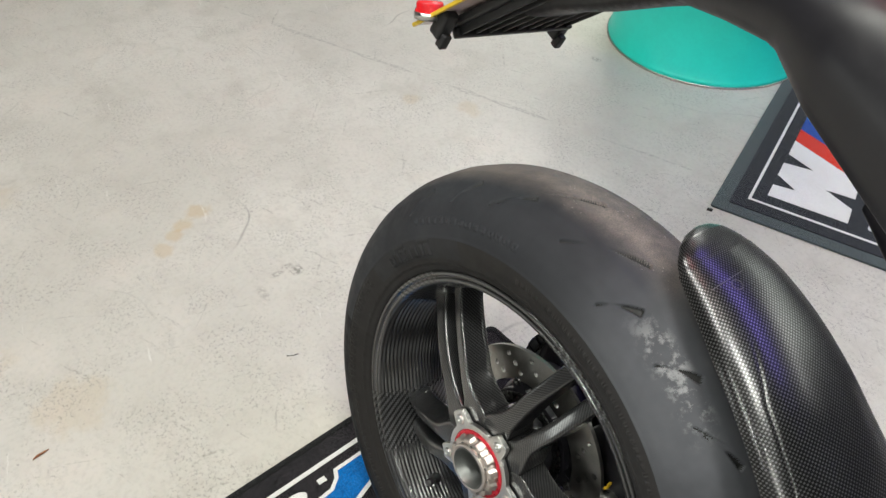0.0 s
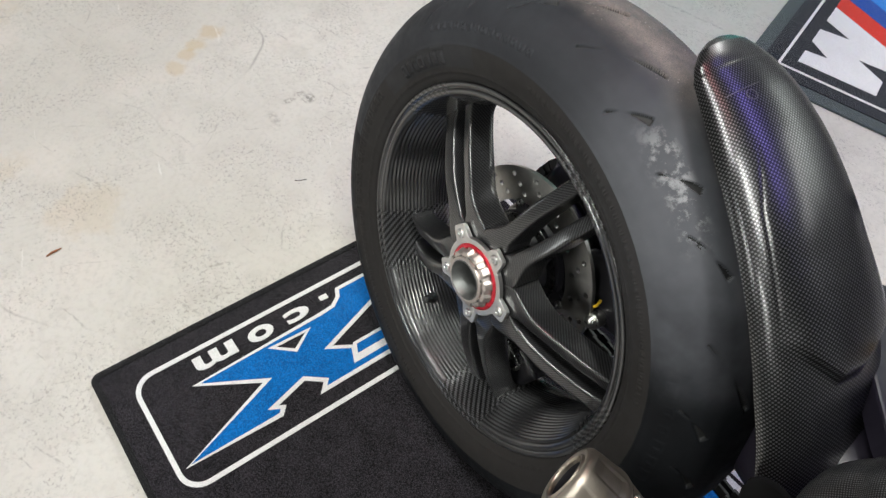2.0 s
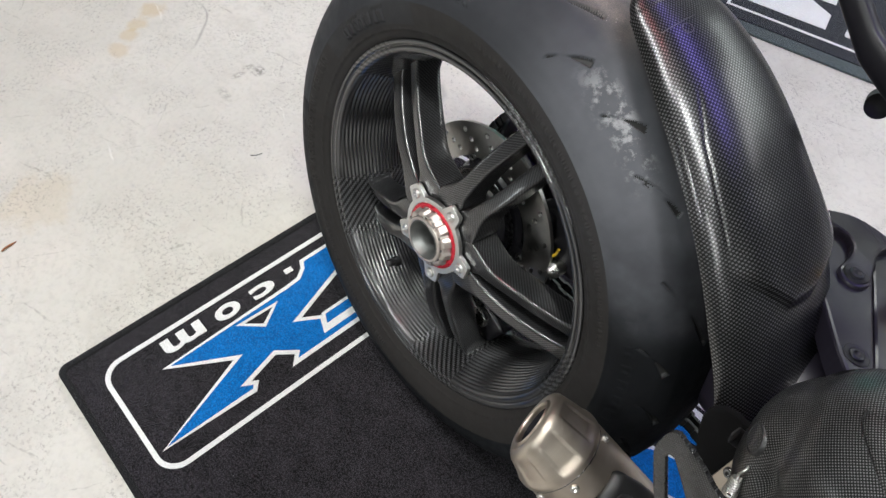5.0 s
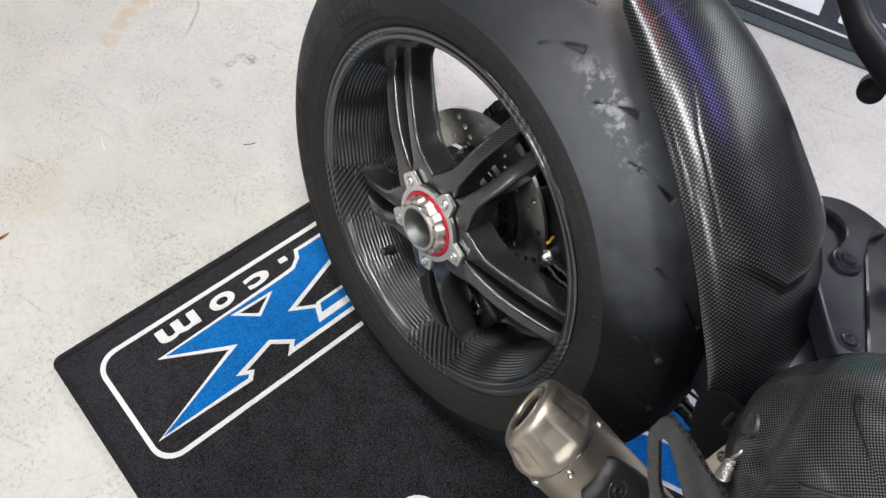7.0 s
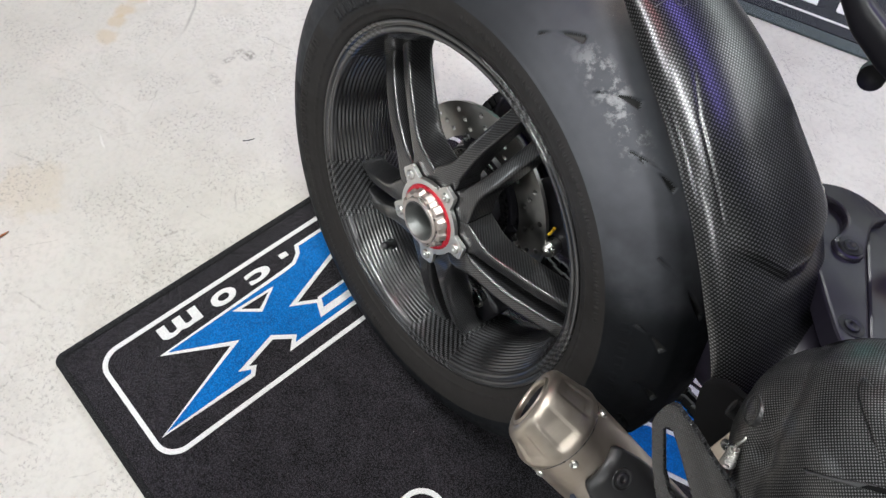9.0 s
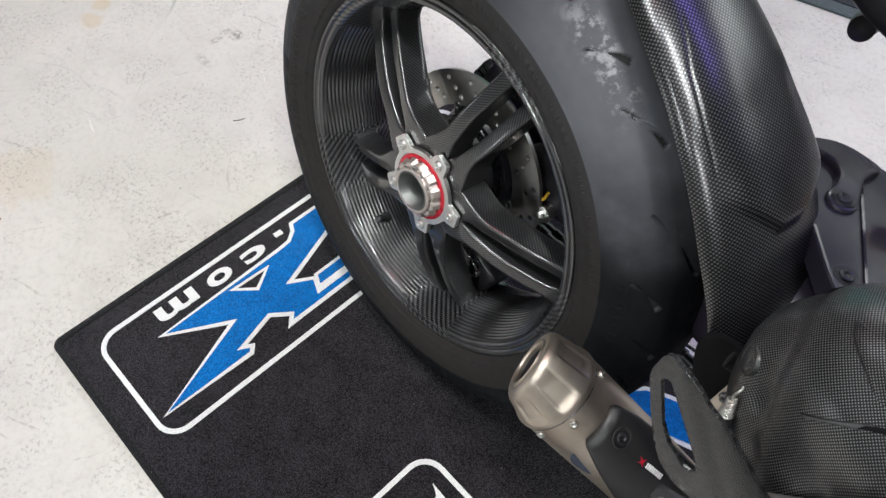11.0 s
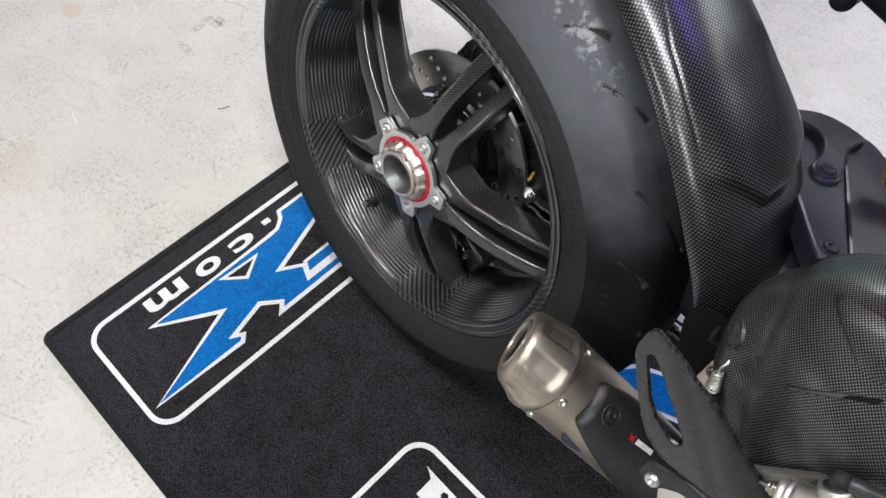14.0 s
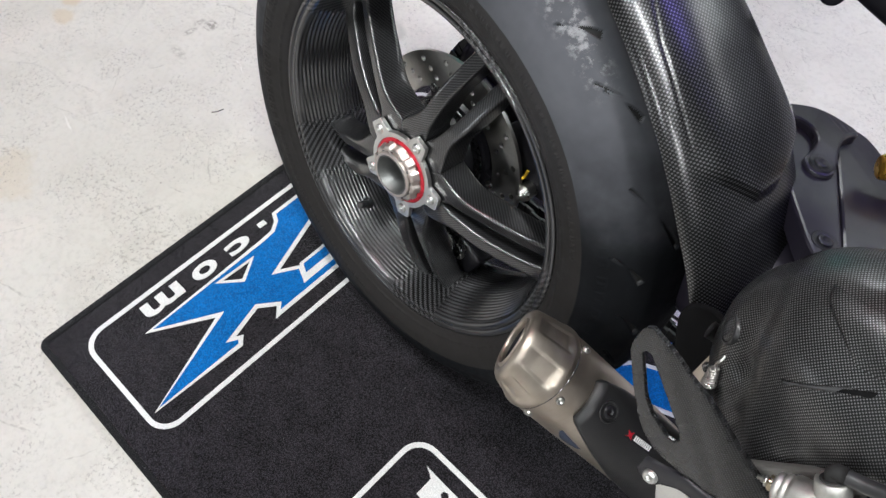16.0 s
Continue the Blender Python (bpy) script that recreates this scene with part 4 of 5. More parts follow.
def hub():
    lathe("hub_sleeve", [(-0.070, 0.046), (0.030, 0.050), (0.045, 0.062), (0.060, 0.062), (0.060, 0.028), (-0.070, 0.028)], SATIN_BLACK, wheel, "", 60)
    plate = slab_bm(star(0.0495, 0.0665, 10.5, 260, 0.066), [circle(0, 0, 0.0425, 48)[::-1]], 0.0752, 0.0812, 0.0008)
    part("hub_plate", placed(plate, OUT), ALU, wheel, "silver five-lobed hub plate", smooth=False)
    lathe("seal_ring", [(-0.0745, 0.0425), (-0.0800, 0.0425), (-0.0820, 0.0415), (-0.0820, 0.0370), (-0.0800, 0.0350), (-0.0745, 0.0350)], RED_ANO, wheel, "red anodised ring", 72)
    for s in SPOKES:
        a = radians(s)
        bolt("hub_bolt", (0.0549 * math.cos(a), -0.0807, 0.0549 * math.sin(a)), (0, -1, 0), 0.0062, 0.0035, ALU, wheel, "domed silver screw", 0.42)
    # castellated axle nut, its collar, and the hollow axle

    def flats(q, al, r):
        k = abs(((q * 12 / (2 * math.pi)) % 1) - 0.5) * 2
        return r - 0.0028 * (k < 0.42) if r > 0.0335 else r
    lathe("axle_nut", [(-0.0800, 0.0375), (-0.0830, 0.0380), (-0.0840, 0.0366), (-0.0905, 0.0360), (-0.0920, 0.0344), (-0.0920, 0.0240), (-0.0800, 0.0240)], NUT, wheel, "bright castellated axle nut", 144, ripple=flats)
    lathe("nut_collar", [(-0.0915, 0.0300), (-0.0945, 0.0298), (-0.0954, 0.0288), (-0.0954, 0.0256), (-0.0945, 0.0248), (-0.0915, 0.0248)], NUT, wheel, "polished collar ring", 72)
    lathe("axle_tube", [(-0.0955, 0.0252), (-0.0962, 0.0246), (-0.0955, 0.0238), (-0.0500, 0.0218), (0.0600, 0.0215), (0.0600, 0.0250), (-0.0900, 0.0246)], BORE, wheel, "hollow steel axle", 64)
    tube("locking_clip", [(0.0, -0.0912, 0.0335), (-0.006, -0.0942, 0.0345), (-0.010, -0.0950, 0.0315), (-0.004, -0.0950, 0.0290), (0.004, -0.0946, 0.0285), (0.010, -0.0950, 0.0310), (0.006, -0.0942, 0.0345)],
         0.0011, STEEL, wheel, "bent wire locking clip", 8)
    for i in range(12):
        a = 2 * math.pi * (i + 0.5) / 12
        part("nut_slot", box_bm(0.0034, 0.0045, 0.0022, 0.0004, pose(0.0300 * math.cos(a), -0.0912, 0.0300 * math.sin(a), 0, -math.degrees(a) + 90)), STEEL_DARK, wheel)


hub()


def valve():
    a = radians(-118)
    e = Vector((math.cos(a), 0, math.sin(a)))
    base, tip = e * 0.202 + Vector((0, -0.030, 0)), e * 0.166 + Vector((0, -0.062, 0))
    d = (tip - base).normalized()
    L = (tip - base).length
    prof = [(-0.004, 0.0085), (0.003, 0.008), (0.006, 0.0045), (L * 0.5, 0.0042), (L * 0.52, 0.0052), (L * 0.9, 0.0052), (L * 0.97, 0.0045), (L, 0.003), (L, 0.0001)]
    lathe("tyre_valve", prof, PLASTIC, wheel, "black valve stem with dust cap", 20, tuple(base), tuple(d), False)


valve()


def disc():
    holes = []
    for i in range(18):
        b = 2 * math.pi * i / 18
        for k, r in enumerate((0.0895, 0.1005, 0.1125)):
            q = b + (k - 1) * 0.085
            holes.append(circle(r * math.cos(q), r * math.sin(q), 0.0036, 12)[::-1])
    ring = slab_bm(circle(0, 0, 0.1225, 144), [circle(0, 0, 0.0790, 96)[::-1]] + holes, -0.0005, 0.0045)
    d = part("brake_disc", placed(ring, OUT), DISC_STEEL, wheel, "drilled steel brake disc", smooth=False)
    arms = []
    n = 240
    loop = []
    for i in range(n):
        a = 2 * math.pi * i / n
        k = smooth01((math.cos(a * 6) - 0.55) / 0.3)
        loop.append(((0.066 + 0.0150 * float(k)) * math.cos(a), (0.066 + 0.0150 * float(k)) * math.sin(a)))
    part("disc_carrier", placed(slab_bm(loop, [circle(0, 0, 0.034, 60)[::-1]], -0.006, 0.003, 0.0008), OUT), SATIN_BLACK, wheel, "black disc carrier", smooth=False)
    for i in range(6):
        a = 2 * math.pi * i / 6
        bolt("disc_bobbin", (0.0775 * math.cos(a), -0.0045, 0.0775 * math.sin(a)), (0, -1, 0), 0.0055, 0.002, STEEL_DARK, wheel)
    # slotted speed ring inside
    slots = [circle(0.058 * math.cos(2 * math.pi * i / 40), 0.058 * math.sin(2 * math.pi * i / 40), 0.0022, 6)[::-1] for i in range(40)]
    part("speed_ring", placed(slab_bm(circle(0, 0, 0.063, 90), [circle(0, 0, 0.051, 70)[::-1]] + slots, 0.006, 0.008), OUT), STEEL_DARK, wheel, "slotted speed sensor ring", smooth=False)


disc()


def drive():
    """Sprocket and chain on the far side."""
    n = 41
    loop = []
    for i in range(n * 8):
        a = 2 * math.pi * i / (n * 8)
        loop.append(((0.104 + 0.0045 * math.cos(a * n)) * math.cos(a), (0.104 + 0.0045 * math.cos(a * n)) * math.sin(a)))
    wins = [circle(0.075 * math.cos(2 * math.pi * i / 6), 0.075 * math.sin(2 * math.pi * i / 6), 0.018, 20)[::-1] for i in range(6)]
    fit_part(part("sprocket", placed(slab_bm(loop, [circle(0, 0, 0.03, 40)[::-1]] + wins, -0.108, -0.102, 0.0006), OUT), STEEL_DARK, bike, "dark steel sprocket", smooth=False))
    # links round the back of the sprocket and forward along both runs
    pts = []
    step = 0.0159
    L = 0.40
    for i in range(int(L / step)):
        pts.append((L - i * step, 0.106))
    for i in range(int(math.pi * 0.106 / step)):
        a = math.pi / 2 + i * step / 0.106
        pts.append((0.106 * math.cos(a), 0.106 * math.sin(a)))
    for i in range(int(L / step)):
        pts.append((i * step, -0.106))
    chain = bmesh.new()
    for i, (x, z) in enumerate(pts[:-1]):
        x2, z2 = pts[i + 1]
        a = math.degrees(math.atan2(z2 - z, x2 - x))
        for s in (-1, 1):
            bm2 = box_bm(0.019, 0.0022, 0.0145, 0.003, pose((x + x2) / 2, 0.105 + s * (0.008 if i % 2 else 0.0055), (z + z2) / 2, 0, -a))
            me = bpy.data.meshes.new("tmp")
            bm2.to_mesh(me)
            bm2.free()
            chain.from_mesh(me)
            bpy.data.meshes.remove(me)
    fit_part(part("drive_chain", chain, PLASTIC, bike, "black drive chain", smooth=False))


drive()


def curve_interp(table, th):
    t = np.array(table, float)
    o = np.argsort(t[:, 0])
    return [np.interp(th, t[o, 0], t[o, k]) for k in range(1, t.shape[1])]


def hugger():
    """The carbon rear mudguard: a boxy arch round the tyre with a raised panel that ends in a step."""
    # angle round the axle, right edge y, left edge y, edge radius, height of the crown above the edge
    TAB = [(78.4, -0.002, 0.012, 0.380, 0.004), (78.0, -0.014, 0.024, 0.379, 0.008), (77.0, -0.027, 0.036, 0.377, 0.013), (75.2, -0.040, 0.047, 0.373, 0.019), (72.8, -0.047, 0.056, 0.368, 0.026),
           (69, -0.054, 0.062, 0.366, 0.032), (62, -0.069, 0.066, 0.367, 0.035), (55, -0.078, 0.068, 0.369, 0.036), (48, -0.085, 0.070, 0.372, 0.036), (40, -0.090, 0.071, 0.376, 0.036),
           (33, -0.092, 0.072, 0.380, 0.036), (27, -0.091, 0.072, 0.386, 0.034), (19, -0.090, 0.072, 0.394, 0.032), (9, -0.088, 0.070, 0.400, 0.030)]
    nu, nv = 190, 160
    th = np.r_[np.linspace(78.4, 73.5, 40)[:-1], np.linspace(73.5, 9, nu - 39)]
    yr, yl, re, H = curve_interp(TAB, th)
    k = np.ones(9) / 9
    for arr in (yr, yl, re, H):
        arr[20:-4] = np.convolve(arr, k, "same")[20:-4]
    ph = np.linspace(0, np.pi, nv)
    p = 2.35
    c = -np.sign(np.cos(ph)) * np.abs(np.cos(ph)) ** (2 / p)
    # the crown lies to the left of the middle, so the right flank is broad
    lean = 0.20
    cw = np.clip(c - lean * (1 - c * c), -1, 1)
    s = (1 - np.abs(cw) ** p) ** (1 / p)
    yc, hw = (yr + yl) / 2, (yl - yr) / 2
    Y = yc[:, None] + hw[:, None] * c[None, :]
    R = re[:, None] + H[:, None] * s[None, :]
    # the raised panel between the crease and the far side, with its step at the front
    A = np.repeat(th[:, None], nv, 1)
    crease = np.interp(A, [31, 40.5, 49, 55.5, 61.5, 70], [-0.052, -0.077, -0.070, -0.062, -0.046, -0.02])
    end = np.interp(Y, [-0.09, -0.03, 0.0, 0.09], [41.0, 33.5, 33.5, 40.0])
    panel = smooth01((Y - crease + 0.004) / 0.026) * smooth01((A - end) / 2.0) * (1 - smooth01((A - 36) / 14))
    groove = np.exp(-((Y - crease) / 0.0013) ** 2) * smooth01((A - 42) / 3) * (1 - smooth01((A - 58) / 6))
    R = R + 0.0078 * panel - 0.0007 * groove
    a = np.radians(A)
    P = np.stack([R * np.cos(a), Y, R * np.sin(a)], -1)
    ob = fit_part(sheet("rear_mudguard", P, CARBON, bike, "carbon-fibre mudguard with a satin clear coat", thick=0.0028))
    # small maker's mark, a line and a shield outline, pressed in near the tip
    def on(a0, y0, lift=0.0003):
        i = int(np.searchsorted(-th, -a0))
        w = (a0 - th[i]) / (th[i - 1] - th[i])
        q = sum(f * np.array([np.interp(y0, Y[k], P[k, :, c]) for c in range(3)]) for k, f in ((i, 1 - w), (i - 1, w)))
        return tuple(q + lift * np.array([math.cos(radians(a0)), 0, math.sin(radians(a0))]))
    tube("maker_line", [on(69.7 + 0.04 * k, -0.041 + 0.0042 * k) for k in range(9)], 0.0004, MARK, ob, "thin grey maker's line", 6)
    tube("maker_shield", [on(68.8 + 0.7 * math.sin(2 * math.pi * k / 12), -0.0215 + 0.0045 * math.cos(2 * math.pi * k / 12)) for k in range(13)], 0.0004, MARK, ob, "small outline shield", 6)
    return ob


hugger()


def muffler():
    """Short titanium silencer: faceted end cap, body, carbon shield and its screws."""
    ring = Vector((0.2938, -0.1560, 0.0239))
    d = Vector((0.7242, 0.4263, -0.5420)).normalized()
    up = (Vector((0, -0.35, 1)) - d * d.dot(Vector((0, -0.35, 1)))).normalized()
    sd = d.cross(up)

    def at(s):
        return ring + d * s

    def nrm(q):
        return up * math.cos(radians(q)) + sd * math.sin(radians(q))
    prof = [(0.000, 0.0455), (0.060, 0.0450), (0.150, 0.0440), (0.230, 0.0420), (0.300, 0.0330), (0.300, 0.001)]
    body = fit_part(lathe("silencer", prof, TITAN, bike, "titanium silencer body", 72, tuple(ring), tuple(d), False))

    def facets(q, al, r):
        k = abs(((q * 7 / (2 * math.pi)) % 1) - 0.5) * 2
        w = smooth01(np.array((0.60 - k) / 0.10)) * smooth01(np.array((-al - 0.0065) / 0.004)) * smooth01(np.array((al + 0.036) / 0.012))
        return r - 0.0017 * float(w)
    cap = [(0.0015, 0.0462), (-0.002, 0.0467), (-0.005, 0.0464), (-0.018, 0.0430), (-0.030, 0.0400), (-0.0365, 0.0380), (-0.0400, 0.0355), (-0.0422, 0.0322), (-0.0426, 0.0295), (-0.0412, 0.0272), (-0.0412, 0.0262), (-0.0435, 0.0254), (-0.0440, 0.0243), (-0.0432, 0.0228), (-0.038, 0.0216), (-0.036, 0.0214)]
    pts = []
    for (a, b), (c, e) in zip(cap, cap[1:]):
        n = max(1, int(math.hypot(c - a, e - b) / 0.0025))
        pts += [(a + (c - a) * i / n, b + (e - b) * i / n) for i in range(n)]
    tip = lathe("end_cap", pts + [cap[-1]], TITAN, body, "titanium end cap with pressed facets", 168, tuple(ring), tuple(d), False, ripple=facets)
    lathe("cap_seam", [(0.0014, 0.0450), (0.0014, 0.0462), (0.0026, 0.0462), (0.0026, 0.0450)], STEEL_DARK, body, "dark seam of the cap", 96, tuple(ring), tuple(d))
    pipe = lathe("outlet_tube", [(-0.0375, 0.0218), (-0.0365, 0.0212), (-0.02, 0.0208), (0.0, 0.0206), (0.025, 0.0206), (0.025, 0.0006)], SATIN_BLACK, body, "sooty outlet", 40, tuple(ring), tuple(d), False)
    # the tip is cut on the slant
    for v in list(tip.data.vertices) + list(pipe.data.vertices):
        w = v.co - ring
        along = w.dot(d)
        if along < -0.003:
            v.co -= d * (0.40 * (w - d * along).dot(nrm(-5)) * float(smooth01(np.array((-along - 0.003) / 0.034))))
    for q in (-92, -39, 37, 88):
        bolt("rivet", tuple(at(0.0105) + nrm(q) * 0.0450), tuple(nrm(q)), 0.0044, 0.003, STEEL, body, "domed steel rivet", 0.5)
    rows = [[tuple(at(0.044 + 0.036 * f) + nrm(68 + 9 * f + g * (5 + 12 * math.sin(math.pi * f))) * (0.04565 - 0.0009 * f)) for g in np.linspace(0, 1, 8)] for f in np.linspace(0, 1, 16)]
    sheet("maker_print", rows, NAVY_INK, body, "dark blue curved print")
    # carbon shield over the upper flank; its lower edge sweeps round the body
    rows = []
    for i in range(72):
        f = i / 71
        s0 = 0.030 + f * 0.24
        lo = float(np.interp(s0, [0.030, 0.036, 0.065, 0.12], [-8, -14, -24, -34]))
        hi = float(np.interp(s0, [0.030, 0.036, 0.068, 0.119, 0.16], [40, 45, 59, 77, 84]))
        row = []
        for j in range(56):
            g = j / 55
            q = lo + (hi - lo) * g
            edge = min(1, min(g, 1 - g) / 0.05)
            endk = min(1, f / 0.03)
            r = 0.0452 - 0.003 * f + 0.0062 * float(smooth01(np.array(edge))) * float(smooth01(np.array(endk)))
            row.append(tuple(at(s0 + 0.004 * g) + nrm(q) * r))
        rows.append(row)
    sh = fit_part(sheet("silencer_shield", rows, CARBON_DARK, bike, "black carbon heat shield", thick=0.002))
    c = at(0.0545) + nrm(11) * 0.0521
    lathe("shield_boss", [(-0.002, 0.0115), (0.0012, 0.0112), (0.0020, 0.0100), (0.0004, 0.0088), (0.0004, 0.0001)], CARBON_DARK, sh, "", 36, tuple(c), tuple(nrm(11)), False)
    bolt("shield_bolt", tuple(c), tuple(nrm(11)), 0.0066, 0.0028, SATIN_BLACK, sh, "black button screw", 0.42)
    # maker's badge: a black plate with plain bars in its colours
    zz = nrm(14)
    o = at(0.104) + zz * 0.0519
    xx = (d - zz * d.dot(zz)).normalized()
    xx = (xx + zz.cross(xx) * 0.06).normalized()
    yy = zz.cross(xx)
    fr = Matrix((xx, yy, zz)).transposed().to_4x4()
    fr.translation = o
    part("badge", box_bm(0.040, 0.0105, 0.0012, 0.0004, fr), SATIN_BLACK, sh, "small black badge", smooth=False)
    part("badge_mark", placed(slab_bm([(-0.0185, -0.0035), (-0.0150, -0.001), (-0.0185, 0.0035), (-0.0140, 0.002), (-0.0100, 0.0045), (-0.0115, 0.001), (-0.0095, -0.004), (-0.0135, -0.002)], [], 0.0004, 0.0010), fr), RED_ANO, sh, "red mark", smooth=False)
    for k in range(9):
        part("badge_bar", box_bm(0.0017, 0.0056, 0.0006, 0, fr @ pose(-0.0060 + 0.0027 * k, 0.0002, 0.0008)), MAT_WHITE, sh, smooth=False)


muffler()


def heel_guard():
    """Flat carbon heel plate with a long triangular window."""
    o = [(0.3625, 0.205), (0.3605, 0.214), (0.3610, 0.228), (0.3630, 0.235), (0.3670, 0.2385), (0.380, 0.2345), (0.3891, 0.2309), (0.4052, 0.2235), (0.4147, 0.2203), (0.4282, 0.2139), (0.4441, 0.2035), (0.4611, 0.1924), (0.4769, 0.1833), (0.4948, 0.1712), (0.525, 0.150), (0.525, 0.095), (0.485, 0.112), (0.464, 0.131), (0.439, 0.137), (0.421, 0.135), (0.406, 0.142), (0.393, 0.156), (0.378, 0.178)]
    w = [(0.3705, 0.211), (0.372, 0.216), (0.3755, 0.2165), (0.388, 0.206), (0.404, 0.191), (0.423, 0.173), (0.4275, 0.166), (0.426, 0.160), (0.420, 0.158), (0.402, 0.166), (0.390, 0.178)]
    bm = slab_bm(o, [w[::-1]], 0.210, 0.214, 0.0009)
    # the front half curls inwards from a slanting fold
    a, b = Vector((0.3720, 0.2400)), Vector((0.4680, 0.1400))
    t = (b - a).normalized()
    out = Vector((-t.y, t.x))
    for k in range(24):
        c = a + out * (0.002 * k - 0.004)
        bmesh.ops.bisect_plane(bm, geom=list(bm.verts) + list(bm.edges) + list(bm.faces), plane_co=(c.x, c.y, 0), plane_no=(out.x, out.y, 0))
    for v in bm.verts:
        h = (Vector((v.co.x, v.co.y)) - a).dot(out) + 0.002
        if h > 0:
            v.co.z -= 8.0 * h * h if h < 0.03 else 0.0072 + 0.48 * (h - 0.03)
        # a shallow trough pressed along the fold
        v.co.z -= 0.0013 * math.exp(-((h - 0.009) / 0.006) ** 2)
    ob = part("heel_guard", placed(bm, OUT), CARBON_GUARD, bike, "matt carbon heel guard with a long cut-out", smooth=False)
    for f in ob.data.polygons:
        f.use_smooth = abs(f.normal.y) > 0.84
    planar_uv(ob, 0, 2)
    return fit_part(ob)


heel_guard()


COVER_C, COVER_S, COVER_P = np.array([0.585, -0.112, 0.2165]), np.array([0.194, 0.084, 0.121]), 2.4
# folds and swellings of the cover: two ends (x, z), height, width
COVER_FOLDS = [((0.408, 0.262), (0.424, 0.215), -0.0050, 0.012), ((0.424, 0.215), (0.442, 0.178), -0.0060, 0.012), ((0.458, 0.190), (0.475, 0.176), 0.0035, 0.016),
               ((0.440, 0.262), (0.560, 0.250), 0.0030, 0.020), ((0.470, 0.205), (0.560, 0.180), -0.0035, 0.022), ((0.398, 0.2230), (0.404, 0.2190), 0.0030, 0.014)]


def cover_swell(x, z):
    h = 0.0
    for (x0, z0), (x1, z1), high, wide in COVER_FOLDS:
        L2 = (x1 - x0) ** 2 + (z1 - z0) ** 2
        k = np.clip(((x - x0) * (x1 - x0) + (z - z0) * (z1 - z0)) / L2, 0, 1)
        h = h + high * np.exp(-((x - x0 - k * (x1 - x0)) ** 2 + (z - z0 - k * (z1 - z0)) ** 2) / wide ** 2)
    return h


def cover_normal(q):
    w = (np.asarray(q) - COVER_C) / COVER_S
    g = np.sign(w) * np.abs(w) ** (COVER_P - 1) / COVER_S
    return g / np.linalg.norm(g)


def cover_at(x, z, lift=0.0):
    """The outer surface of the exhaust cover over (x, z), and its normal."""
    k = 1 - abs((x - COVER_C[0]) / COVER_S[0]) ** COVER_P - abs((z - COVER_C[2]) / COVER_S[2]) ** COVER_P
    q = np.array([x, COVER_C[1] - COVER_S[1] * max(k, 0.0) ** (1 / COVER_P), z])
    g = cover_normal(q)
    return q + g * (lift + cover_swell(x, z)), g


def cover_uv(q):
    """The cloth lies straight on the cover as seen square to its outer shoulder."""
    return (0.883 * q[0] - 0.351 * q[1] + 0.316 * q[2], 0.668 * q[1] + 0.745 * q[2])


def exhaust_cover():
    """Bulging carbon cover over the exhaust, forward of the wheel, with a flatter top and a fold beside its screw."""
    nu, nv = 130, 150
    rows, grid = [], []

    def f(w):
        return np.sign(w) * abs(w) ** (2 / COVER_P)
    for u in np.linspace(-np.pi / 2 + 0.02, np.pi / 2 - 0.02, nu):
        row, uvs = [], []
        for v in np.linspace(-np.pi * 1.25, np.pi * 0.05, nv):
            q = COVER_C + COVER_S * [f(np.cos(u)) * f(np.cos(v)), f(np.cos(u)) * f(np.sin(v)), f(np.sin(u))]
            row.append(q + cover_normal(q) * cover_swell(q[0], q[2]) * (q[1] < COVER_C[1] + 0.03))
            uvs.append(cover_uv(q))
        rows.append(row)
        grid.append(uvs)
    return fit_part(sheet("exhaust_cover", np.array(rows), CARBON_COVER, bike, "bulging carbon-fibre exhaust cover", thick=0.002, grid=grid))


exhaust_cover()


def swingarm():
    """Single-sided arm behind the wheel: a hollow-backed beam from the axle hub forward."""
    st = [(-0.075, 0.105, 0.010, 0.030, 0.070), (-0.03, 0.100, 0.015, 0.042, 0.088), (0.04, 0.095, 0.030, 0.045, 0.095), (0.14, 0.100, 0.060, 0.045, 0.100), (0.26, 0.085, 0.095, 0.060, 0.090), (0.36, 0.065, 0.105, 0.085, 0.078), (0.46, 0.050, 0.100, 0.110, 0.078), (0.62, 0.040, 0.10, 0.130, 0.090)]
    st = np.array(st)
    xs = np.linspace(st[0, 0], st[-1, 0], 60)
    rows = []
    ph = np.linspace(0, 2 * np.pi, 48, endpoint=False)
    e = 2 / 3.2
    for x in xs:
        y, z, hy, hz = (np.interp(x, st[:, 0], st[:, k]) for k in (1, 2, 3, 4))
        rows.append(np.stack([np.full(48, x), y + hy * np.sign(np.cos(ph)) * np.abs(np.cos(ph)) ** e, z + hz * np.sign(np.sin(ph)) * np.abs(np.sin(ph)) ** e], -1))
    return fit_part(sheet("swingarm", np.array(rows), ARM_PAINT, bike, "satin dark grey single-sided swingarm", False, True, caps=True))


swingarm()


